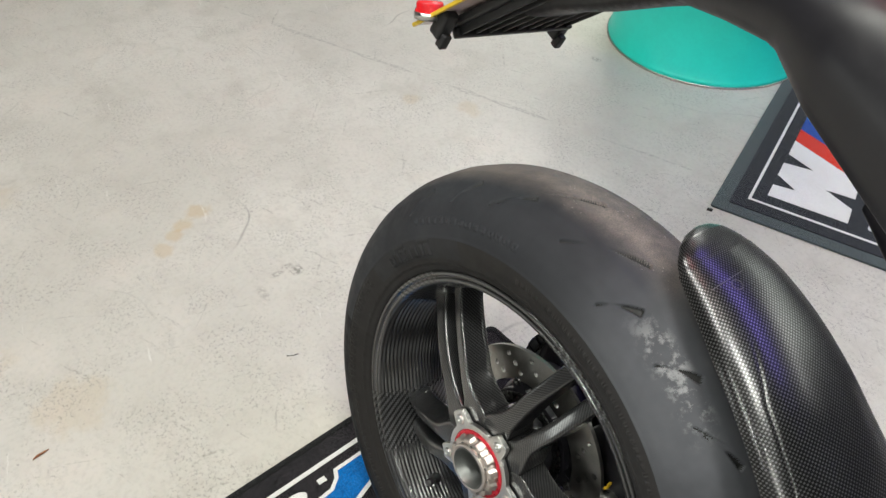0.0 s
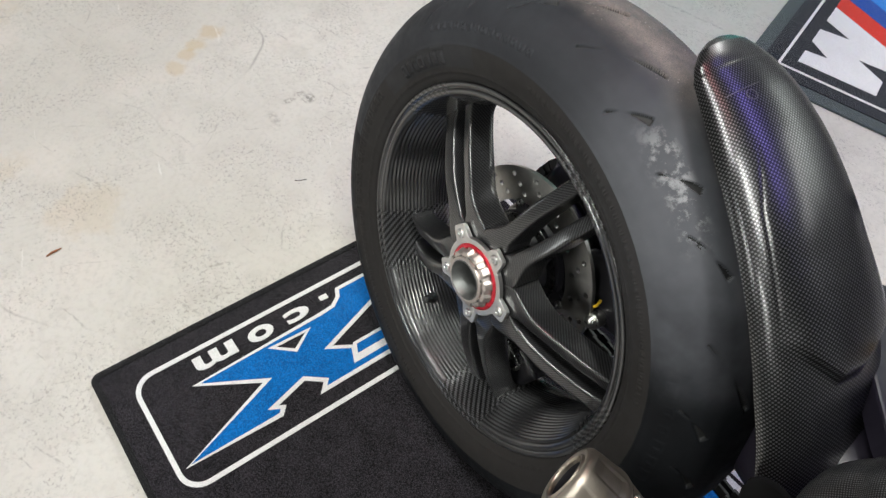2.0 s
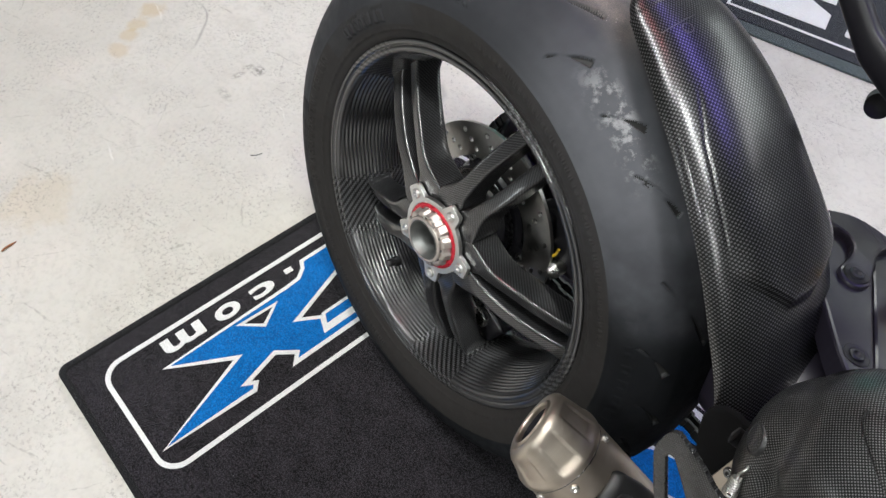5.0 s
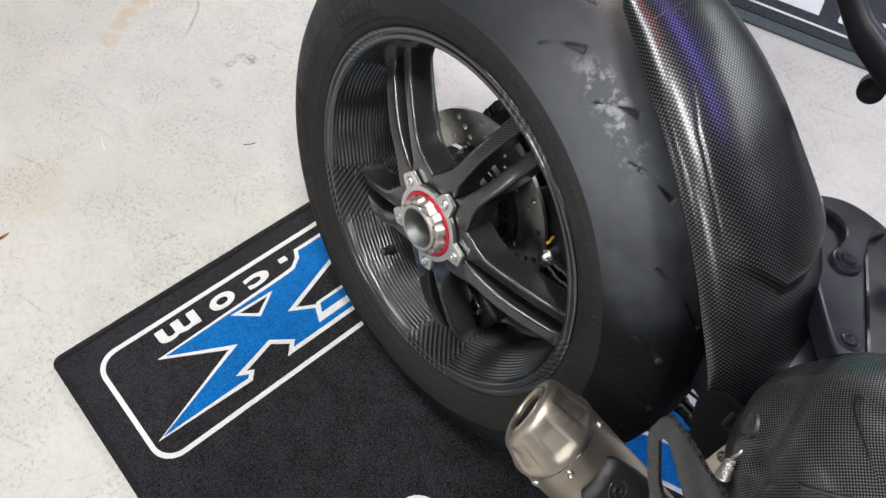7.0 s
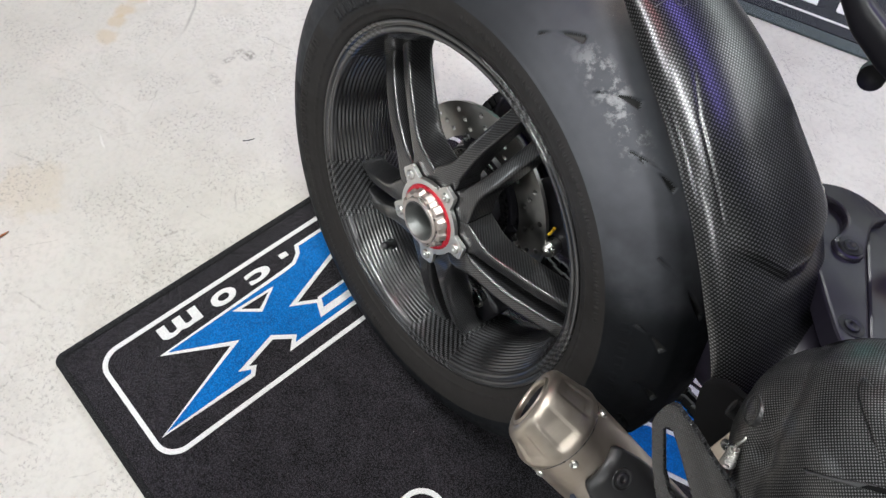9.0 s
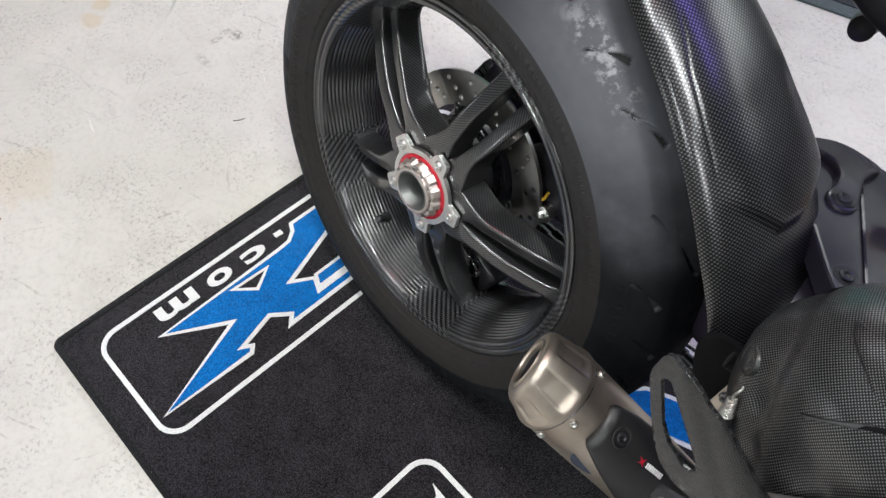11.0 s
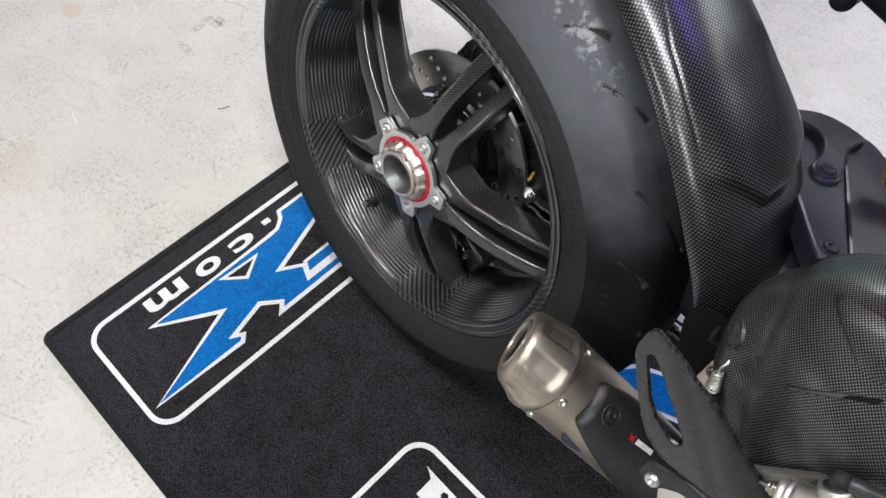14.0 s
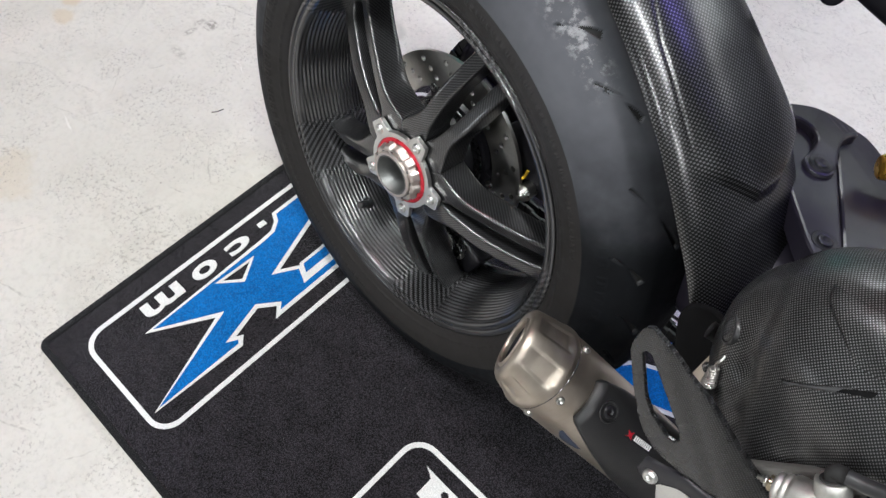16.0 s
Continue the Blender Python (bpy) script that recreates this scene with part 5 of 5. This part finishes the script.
def tail():
    """Seat tail above the wheel: side panels with a sharp lower edge, and a flat underside."""
    # along x: height of the lower edge, half width there, height of the body
    st = np.array([(-0.030, 0.552, 0.030, 0.010), (0.003, 0.554, 0.050, 0.028), (0.060, 0.562, 0.070, 0.050), (0.108, 0.565, 0.085, 0.066), (0.150, 0.540, 0.095, 0.096), (0.232, 0.500, 0.100, 0.135), (0.40, 0.450, 0.110, 0.165), (0.62, 0.420, 0.120, 0.18)])
    rows = []
    for x in np.linspace(-0.030, 0.62, 70):
        z, hy, h = (np.interp(x, st[:, 0], st[:, k]) for k in (1, 2, 3))
        half = [(0.0, 0.012), (0.5, 0.010), (0.88, 0.004), (0.97, 0.0), (1.0, 0.002), (1.06, 0.12), (1.12, 0.32), (1.12, 0.5), (1.02, 0.72), (0.82, 0.9), (0.5, 0.98), (0.0, 1.0)]
        pts = [(-hy * a, z + (b * h if b > 0.05 else b)) for a, b in half]
        pts += [(-0.03 * a, b) for a, b in pts[-2:0:-1]]
        rows.append([(x, a, b) for a, b in pts])
    t = fit_part(sheet("seat_tail", np.array(rows), SATIN_BLACK, bike, "satin black seat tail", False, True, caps=True))
    # the lens faces down and back
    part("tail_light", box_bm(0.026, 0.085, 0.008, 0.003, pose(-0.010, 0.012, 0.5550)), TAIL_LAMP, t, "lit red tail light lens")


tail()


def plate_carrier():
    """Number plate on its ribbed black carrier under the tail, with lamp lugs and a red reflector. The plate itself is blank."""
    u, n = Vector((0.783, 0, 0.622)), Vector((0.622, 0, -0.783))
    fr = Matrix((u, Vector((0, 1, 0)), n)).transposed().to_4x4()
    fr.translation = Vector((-0.240, 0.004, 0.440))
    fit = fit_part(part("plate_carrier", box_bm(0.15, 0.17, 0.010, 0.003, fr @ pose(0.095, 0.006, 0.010)), PLASTIC, bike, "ribbed black plate carrier"))
    for k in range(9):
        part("rib", box_bm(0.14, 0.003, 0.010, 0.001, fr @ pose(0.095, -0.072 + 0.019 * k, 0.018)), PLASTIC, fit)
    part("cross_rib", box_bm(0.008, 0.168, 0.012, 0.002, fr @ pose(0.028, 0.006, 0.019)), PLASTIC, fit)
    part("plate", box_bm(0.17, 0.205, 0.0022, 0.0008, fr @ pose(0.085, 0, 0.0015)), PLATE, fit, "pale blank number plate")
    part("plate_edge", box_bm(0.17, 0.004, 0.004, 0.0008, fr @ pose(0.085, -0.1045, 0.002)), YELLOW, fit, "yellow edge strip")
    for x, y in ((-0.208, -0.088), (-0.222, 0.098)):
        part("lug", box_bm(0.016, 0.016, 0.030, 0.003, pose(x, y, 0.452 - 0.10 * (y + 0.088), 0, 20)), PLASTIC, fit)
        part("lug_foot", box_bm(0.010, 0.010, 0.016, 0.002, pose(x + 0.004, y, 0.436 - 0.10 * (y + 0.088), 0, 20)), PLASTIC, fit)
    lathe("reflector", [(-0.004, 0.0145), (0.003, 0.0145), (0.004, 0.0135), (0.009, 0.0135), (0.011, 0.012), (0.0115, 0.0005)], RED_LENS, fit, "round red reflector", 32, (-0.226, -0.094, 0.456), (-0.2, 0, 1), False)
    lathe("reflector_ring", [(-0.006, 0.0150), (0.001, 0.0155), (0.001, 0.0130), (-0.006, 0.0130)], STEEL, fit, "bright metal ring", 32, (-0.226, -0.094, 0.456), (-0.2, 0, 1))
    # the stalk that carries it from the tail
    rows = []
    ph = np.linspace(0, 2 * np.pi, 20, endpoint=False)
    for x, z, hy, hz in ((-0.150, 0.490, 0.045, 0.012), (-0.120, 0.512, 0.040, 0.018), (-0.080, 0.530, 0.036, 0.020), (-0.030, 0.552, 0.040, 0.018), (0.03, 0.575, 0.05, 0.016)):
        rows.append(np.stack([np.full(20, x), hy * np.sign(np.cos(ph)) * np.abs(np.cos(ph)) ** 0.6, z + hz * np.sign(np.sin(ph)) * np.abs(np.sin(ph)) ** 0.6], -1))
    fit_part(sheet("carrier_stalk", np.array(rows), PLASTIC, bike, "", False, True, caps=True))


plate_carrier()


def loft(name, stations, material, parent, label="", power=3.0, n=36, axis="x", steps=40):
    """A beam of rounded-box sections: each station is (x, y, z, half y, half z)."""
    st = np.array(stations, float)
    k = np.linspace(0, len(st) - 1, steps)
    cols = [np.interp(k, np.arange(len(st)), st[:, c]) for c in range(5)]
    for c in cols:
        c[1:-1] = (c[:-2] + 2 * c[1:-1] + c[2:]) / 4
    ph = np.linspace(0, 2 * np.pi, n, endpoint=False)
    e = 2 / power
    cy, cz = np.sign(np.cos(ph)) * np.abs(np.cos(ph)) ** e, np.sign(np.sin(ph)) * np.abs(np.sin(ph)) ** e
    P = np.stack([np.repeat(cols[0][:, None], n, 1), cols[1][:, None] + cols[3][:, None] * cy, cols[2][:, None] + cols[4][:, None] * cz], -1)
    return sheet(name, P, material, parent, label, False, True, caps=True)


def soft(loop, n=2):
    """Cuts the corners of a loop."""
    for _ in range(n):
        out = []
        for i, p in enumerate(loop):
            q = loop[(i + 1) % len(loop)]
            out += [(0.75 * p[0] + 0.25 * q[0], 0.75 * p[1] + 0.25 * q[1]), (0.25 * p[0] + 0.75 * q[0], 0.25 * p[1] + 0.75 * q[1])]
        loop = out
    return loop


def soft_slab(loop, z0, z1, bev):
    """A plate whose upper edge is rounded off, from one loop of (x, y)."""
    rings = [(loop, z0), (loop, z1 - bev), (grow(loop, -0.3 * bev), z1 - 0.3 * bev), (grow(loop, -bev), z1)]
    bm = bmesh.new()
    vs = [[bm.verts.new((x, y, z)) for x, y in lp] for lp, z in rings]
    n = len(loop)
    for a, b in zip(vs, vs[1:]):
        for i in range(n):
            bm.faces.new((a[i], a[(i + 1) % n], b[(i + 1) % n], b[i]))
    top = [bm.edges.get((vs[-1][i], vs[-1][(i + 1) % n])) for i in range(n)]
    bmesh.ops.triangle_fill(bm, use_beauty=True, edges=top)
    bmesh.ops.recalc_face_normals(bm, faces=bm.faces)
    return bm


def flange():
    """Mudguard's front mounting flange with its two sunk screws, the chain guard that shares a screw, and the arm's upper plate."""
    o = [(0.285, 0.135), (0.300, 0.100), (0.318, 0.070), (0.338, 0.045), (0.358, 0.024), (0.374, 0.007), (0.3935, -0.0128), (0.4060, -0.0230), (0.425, -0.035), (0.4330, -0.022), (0.4195, 0.0030), (0.3640, 0.1030), (0.3380, 0.1470), (0.315, 0.160)]
    fl = fit_part(part("mudguard_flange", soft_slab(soft(o, 1), 0.196, 0.219, 0.003), ARM_PAINT, bike, "satin dark flange of the mudguard", smooth=False))
    for x, y, z in ((0.3545, 0.0790, 0.2255), (0.4035, -0.0010, 0.2192)):
        lathe("screw_cup", [(-0.004, 0.0118), (0.0003, 0.0118), (0.0008, 0.0112), (0.0001, 0.0102), (0.0001, 0.0001)], PLASTIC, fl, "black screw seat", 40, (x, y, z), (0, 0, 1), False)
        bolt("flange_screw", (x, y, z), (0, 0, 1), 0.0068, 0.0020, SATIN_BLACK, fl, "black socket screw", 0.45)
    # chain guard: a swept wing with an arm down to the upper screw
    arc = [(0.3545 + 0.0150 * math.cos(radians(q)), 0.0790 + 0.0150 * math.sin(radians(q))) for q in range(30, -200, -25)]
    w = [(0.2900, 0.1280), (0.2990, 0.1390), (0.3100, 0.1510), (0.3230, 0.1610), (0.3380, 0.1672), (0.3500, 0.1660), (0.3570, 0.1590), (0.3575, 0.1520), (0.3540, 0.1440), (0.3520, 0.1330), (0.3540, 0.1190), (0.3600, 0.1030)]
    w += arc + [(0.3390, 0.0960), (0.3340, 0.1080), (0.3250, 0.1160), (0.3140, 0.1170), (0.3030, 0.1130)]
    bm = soft_slab(soft(w, 1), 0.212, 0.2275, 0.003)
    for v in bm.verts:
        # it bows down towards its outer edge and dips to the screw
        e = max(0.0, v.co.y - 0.140)
        v.co.z -= 10.0 * e * e + 0.10 * max(0.0, 0.105 - v.co.y)
    fit_part(part("chain_guard", bm, ARM_PAINT, bike, "satin dark chain guard", smooth=False))
    # the arm's upper plate, ahead of the seam
    o = [(0.3400, 0.1500), (0.3665, 0.1050), (0.4220, 0.0050), (0.4400, -0.0300), (0.46, -0.06), (0.62, -0.06), (0.62, 0.03), (0.50, 0.105), (0.43, 0.148), (0.3890, 0.1725), (0.3750, 0.1815), (0.3600, 0.1870), (0.3450, 0.1800)]
    bm = soft_slab(soft(o, 1), 0.185, 0.2145, 0.003)
    mid = Vector((0.425, 0.090))
    for k in range(8):
        c = mid + Vector((0.54, 0.84)) * (0.012 * k - 0.005)
        bmesh.ops.bisect_plane(bm, geom=list(bm.verts) + list(bm.edges) + list(bm.faces), plane_co=(c.x, c.y, 0), plane_no=(0.54, 0.84, 0))
    for v in bm.verts:
        h = (Vector((v.co.x, v.co.y)) - mid).dot(Vector((0.54, 0.84)))
        if h > 0:
            v.co.z -= 2.2 * h * h
    fit_part(part("arm_plate", bm, ARM_PAINT, bike, "satin grey upper plate of the swingarm", smooth=False))


flange()


def cover_fittings():
    """Screw, slot and overlapping panel of the exhaust cover."""
    at = cover_at
    b, g = at(0.4022, 0.2205)
    root = bike
    boss = fit_part(lathe("cover_screw", [(-0.006, 0.0125), (0.0008, 0.0120), (0.0018, 0.0108), (0.0018, 0.0100), (-0.0025, 0.0090), (-0.003, 0.0001)], CARBON_DARK, root, "sunk screw seat", 36, tuple(b), tuple(g), False))
    bolt("screw", tuple(b - 0.0025 * g), tuple(g), 0.0062, 0.0040, SATIN_BLACK, boss, "black socket screw", 0.45)
    # long narrow vent in flat strips: sloping grey floor, black for the opening's shade
    for name, f0, f1, w, lift, m, label in (("vent_lip", 0.0, 1.0, 0.0036, 0.0016, PLASTIC, "narrow vent in the cover"), ("vent_floor", 0.03, 0.70, 0.0027, 0.0022, SATIN_GREY, "smooth grey vent floor"), ("vent_shade", 0.62, 0.985, 0.0023, 0.0028, DULL_BLACK, "flat black strip for the shade in the vent opening")):
        rows = []
        for i in range(40):
            f = f0 + (f1 - f0) * i / 39
            x = 0.4492 + 0.0388 * f
            z = 0.2448 + 0.0505 * f - 0.0105 * f * f
            e = min(1.0, (f + 0.004) / 0.10, (1.004 - f) / 0.03) ** 0.7
            rows.append([tuple(at(x + 0.0022 * s * (1 - f), z + w * e * s, lift + 0.0014 * (1 - f))[0]) for s in (-1, -0.5, 0, 0.5, 1)])
        fit_part(sheet("cover_" + name, rows, m, root, label, thick=0.001))
    # the neighbouring panel overlaps along a raised seam
    seam = [(0.0, 0.4293, 0.2950), (0.15, 0.4315, 0.2925), (0.4, 0.4406, 0.2915), (0.65, 0.4505, 0.2900), (0.85, 0.4607, 0.2875), (1.0, 0.4690, 0.2840)]
    rows = []
    for i in range(40):
        f = i / 39
        xs, zs = curve_interp(seam, np.array([f]))
        lift = 0.0065 * (1 - 0.9 * f ** 3)
        rows.append([tuple(at(float(xs[0]) + 0.10 * g2, float(zs[0]) + (0.040 - 0.010 * f) * g2 * (1.25 - 0.5 * g2), 0.0004 + lift * min(1.0, g2 / 0.04))[0]) for g2 in np.linspace(0, 1, 40)])
    fit_part(sheet("cover_panel", rows, CARBON_COVER, root, "overlapping carbon panel", thick=0.002, grid=[[cover_uv(q) for q in r] for r in rows]))


cover_fittings()


def footrest_fittings():
    """Rear brake master cylinder, its hose, and the alloy plate with the guard's screw."""
    foot, ax = (0.4788, -0.212, 0.1947), (0.88, 0.0, 0.475)
    body = fit_part(lathe("brake_cylinder", [(0.0104, 0.0004), (0.0104, 0.0090), (0.0112, 0.0101), (0.0130, 0.0106), (0.0146, 0.0100), (0.0150, 0.0092), (0.0156, 0.0092), (0.0160, 0.0110), (0.0168, 0.0116), (0.0186, 0.0116), (0.0194, 0.0108), (0.0198, 0.0108), (0.0206, 0.0126), (0.0230, 0.0136), (0.0640, 0.0136), (0.0660, 0.0120), (0.0660, 0.0004)], CAST_ALU, bike, "silver cast brake master cylinder", 48, foot, ax, False))
    lathe("push_rod", [(-0.002, 0.0004), (-0.002, 0.0015), (0.0005, 0.0015), (0.0010, 0.0024), (0.0030, 0.0024), (0.0034, 0.0040), (0.0052, 0.0040), (0.0056, 0.0022), (0.0064, 0.0022)], STEEL, body, "steel push rod with a lock nut", 24, foot, ax, False)
    lathe("dust_collar", [(0.0060, 0.0015), (0.0060, 0.0050), (0.0066, 0.0056), (0.0078, 0.0056), (0.0082, 0.0050), (0.0106, 0.0052)], BRASS_ANO, body, "gold-toned collar", 28, foot, ax, False)
    port, up = (0.5192, -0.2110, 0.2166), (-0.609, 0.214, 0.762)
    lathe("port", [(0.0, 0.0112), (0.0180, 0.0108), (0.0225, 0.0106), (0.0236, 0.0098), (0.0236, 0.0078), (0.0215, 0.0076)], CAST_ALU, body, "", 36, port, up, False)
    lathe("port_seal", [(0.0205, 0.0080), (0.0238, 0.0078), (0.0246, 0.0070), (0.0240, 0.0056), (0.0240, 0.0004)], RUBBER_SOFT, body, "black rubber seal", 28, port, up, False)
    lathe("bleed_nipple", [(0.0, 0.0035), (0.012, 0.0032), (0.0135, 0.0022), (0.0175, 0.0020), (0.0178, 0.0004)], CAST_ALU, body, "", 18, (0.5106, -0.2100, 0.2130), up, False)
    tube("hose_elbow", [(0.5060, -0.2075, 0.2335), (0.5040, -0.2068, 0.2365), (0.5022, -0.2062, 0.2390), (0.5026, -0.2060, 0.2412), (0.5048, -0.2060, 0.2424), (0.5085, -0.2060, 0.2442)], [0.0050, 0.0050, 0.0053, 0.0054, 0.0054, 0.0056], RUBBER_SOFT, body, "black rubber elbow")
    tube("hose", [(0.5070, -0.2060, 0.2434), (0.5180, -0.2060, 0.2490), (0.5275, -0.2062, 0.2550), (0.545, -0.2062, 0.267), (0.60, -0.205, 0.290)], 0.0050, RUBBER_SHEEN, body, "black rubber hose")
    rail = [(0.4620, 0.1640), (0.4693, 0.1751), (0.4844, 0.1969), (0.5014, 0.2223), (0.5144, 0.2343), (0.547, 0.256), (0.545, 0.215), (0.510, 0.190), (0.490, 0.160), (0.470, 0.155)]
    fit_part(part("frame_rail", placed(soft_slab(rail, 0.190, 0.1965, 0.003), OUT), RAIL_GREY, bike, "dull grey alloy frame rail", smooth=False))
    pl = [(0.4360, 0.098), (0.4370, 0.1130), (0.4465, 0.1175), (0.4603, 0.1122), (0.50, 0.102), (0.54, 0.112), (0.54, 0.06), (0.475, 0.055), (0.445, 0.078)]
    fr = fit_part(part("footrest_plate", placed(slab_bm(pl, [], 0.200, 0.208, 0.0012), OUT), ALU, bike, "pale alloy footrest plate", smooth=False))
    bolt("guard_screw", (0.4306, -0.2165, 0.1125), (0, -1, 0.1), 0.0062, 0.005, ALU, fr, "silver screw", 0.4)
    lathe("guard_washer", [(-0.003, 0.0085), (0.0012, 0.0085), (0.0018, 0.0078), (0.0018, 0.006)], SATIN_BLACK, fr, "", 30, (0.4306, -0.2155, 0.1125), (0, -1, 0.1), False)
    loft("guard_stay", [(0.419, -0.2135, 0.113, 0.0035, 0.008), (0.424, -0.2135, 0.112, 0.0035, 0.0125), (0.434, -0.2135, 0.116, 0.0035, 0.0135), (0.450, -0.2135, 0.130, 0.0035, 0.009), (0.472, -0.2135, 0.136, 0.0035, 0.007)], SATIN_BLACK, fr, "")


footrest_fittings()


def exhaust_spring():
    """Coil spring and tan heat plate between wheel and cover."""
    a, b = Vector((0.4153, -0.165, 0.1759)), Vector((0.4098, -0.164, 0.1975))
    d = (b - a).normalized()
    e1 = d.orthogonal().normalized()
    e2 = d.cross(e1)
    pts = []
    for i in range(8 * 12):
        f = i / (8 * 12 - 1)
        q = 2 * math.pi * 8 * f
        r = 0.0052 - 0.0022 * f
        pts.append(tuple(a.lerp(b, f * 0.8) + (e1 * math.cos(q) + e2 * math.sin(q)) * r))
    sp = fit_part(tube("exhaust_spring", pts, 0.0010, STEEL, bike, "bright coil spring", 8))
    tube("spring_hook", [tuple(a.lerp(b, 0.78)), tuple(b), tuple(b + Vector((0.001, 0.003, 0.005))), tuple(b + Vector((0.000, 0.014, 0.008)))], 0.0011, STEEL, sp, "", 8)
    tube("spring_rubber", [tuple(a - d * 0.020), tuple(a)], 0.0056, RUBBER_SOFT, sp, "black sleeve", 16)
    tan = [(0.3985, 0.1070), (0.4010, 0.1660), (0.4450, 0.1720), (0.4450, 0.0850), (0.4220, 0.0880)]
    ht = fit_part(part("heat_plate", placed(slab_bm(tan, [], 0.116, 0.120, 0.0008), OUT), TITAN, bike, "tan heat-stained plate", smooth=False))
    dark = [(0.3779, 0.1034), (0.3610, 0.1395), (0.3590, 0.1600), (0.3720, 0.1750), (0.4000, 0.1760), (0.4300, 0.1600), (0.4050, 0.0891)]
    fit_part(part("inner_panel", placed(soft_slab(soft(dark, 1), 0.098, 0.104, 0.002), OUT), DULL_BLACK, bike, "plain black inner panel", smooth=False))
    bolt("plate_screw", (0.4065, -0.1205, 0.1412), (0, -1, 0), 0.0055, 0.003, STEEL_DARK, ht, "", 0.5)
    fit_part(tube("brake_line_bead", [(0.388, -0.122, 0.178), (0.402, -0.118, 0.176)], 0.0075, PLASTIC, bike, "black ribbed grommet", 14))
    loft_ob = loft("lower_fairing", [(0.455, -0.02, 0.05, 0.06, 0.09), (0.48, -0.01, 0.06, 0.08, 0.11), (0.55, 0.0, 0.08, 0.10, 0.12), (0.7, 0.0, 0.10, 0.11, 0.13)], PLASTIC, bike, "black inner frame casing")
    fit_part(loft_ob)


exhaust_spring()


def caliper():
    """Rear brake caliper and its carrier behind the disc, with bleed nipple and hose."""
    c = fit_part(part("brake_caliper", box_bm(0.085, 0.050, 0.052, 0.009, pose(0.052, 0.026, -0.150, 0, 20)), SATIN_BLACK, bike, "black rear brake caliper"))
    for x in (0.030, 0.066):
        bolt("caliper_bolt", (x, -0.002, -0.165 + 0.35 * (x - 0.03)), (0, -1, 0), 0.0065, 0.004, STEEL, c, "steel screw", 0.5)
    part("caliper_bridge", box_bm(0.045, 0.012, 0.030, 0.003, pose(0.048, -0.004, -0.140, 0, 20)), STEEL_DARK, c, "pad window")
    part("caliper_hanger", box_bm(0.058, 0.018, 0.062, 0.006, pose(0.046, 0.036, 0.128, 0, 20)), SATIN_BLACK, c, "black hanger above the disc")
    bolt("hanger_bolt", (0.036, 0.027, 0.128), (0, -1, 0), 0.0085, 0.007, STEEL_DARK, c, "dark socket screw", 0.55)
    lathe("sensor_nut", [(-0.012, 0.0105), (0.004, 0.0105), (0.006, 0.0095), (0.006, 0.0065), (0.012, 0.0060), (0.013, 0.0004)], STEEL, c, "steel sensor nut", 28, (0.124, 0.002, 0.024), (0.1, -1, 0.15), False)
    tube("yellow_tag", [(0.118, -0.004, 0.046), (0.121, -0.006, 0.052), (0.122, -0.006, 0.062)], 0.0018, YELLOW, c, "small yellow tag", 8)
    # arm hub shell round the axle
    lathe("axle_carrier", [(0.004, 0.040), (0.004, 0.062), (0.020, 0.072), (0.090, 0.078), (0.095, 0.060), (0.095, 0.030)], SATIN_BLACK, c, "black axle carrier", 64)
    loft("arm_web", [(0.06, 0.03, 0.04, 0.018, 0.030), (0.12, 0.03, 0.055, 0.018, 0.05), (0.19, 0.04, 0.08, 0.02, 0.07)], SATIN_BLACK, c, "")


caliper()


def footpeg():
    """Passenger footrest hanger on the far side, and a gold shock reservoir."""
    pg = fit_part(loft("peg_hanger", [(0.150, 0.150, 0.42, 0.010, 0.014), (0.225, 0.150, 0.365, 0.010, 0.015), (0.262, 0.150, 0.352, 0.011, 0.016), (0.31, 0.150, 0.345, 0.012, 0.018), (0.40, 0.150, 0.33, 0.012, 0.018)], SATIN_BLACK, bike, "black footrest hanger"))
    tube("footpeg", [(0.262, 0.158, 0.322), (0.256, 0.185, 0.315), (0.250, 0.230, 0.300)], [0.012, 0.013, 0.012], RUBBER_SOFT, pg, "black rubber footpeg", 20)
    lathe("shock_reservoir", [(-0.02, 0.0004), (-0.02, 0.0095), (-0.018, 0.0115), (0.06, 0.0115), (0.062, 0.010), (0.062, 0.0004)], GOLD, pg, "gold anodised shock reservoir", 32, (0.408, 0.1165, 0.2415), (0.80, 0.58, 0.13), False)


footpeg()
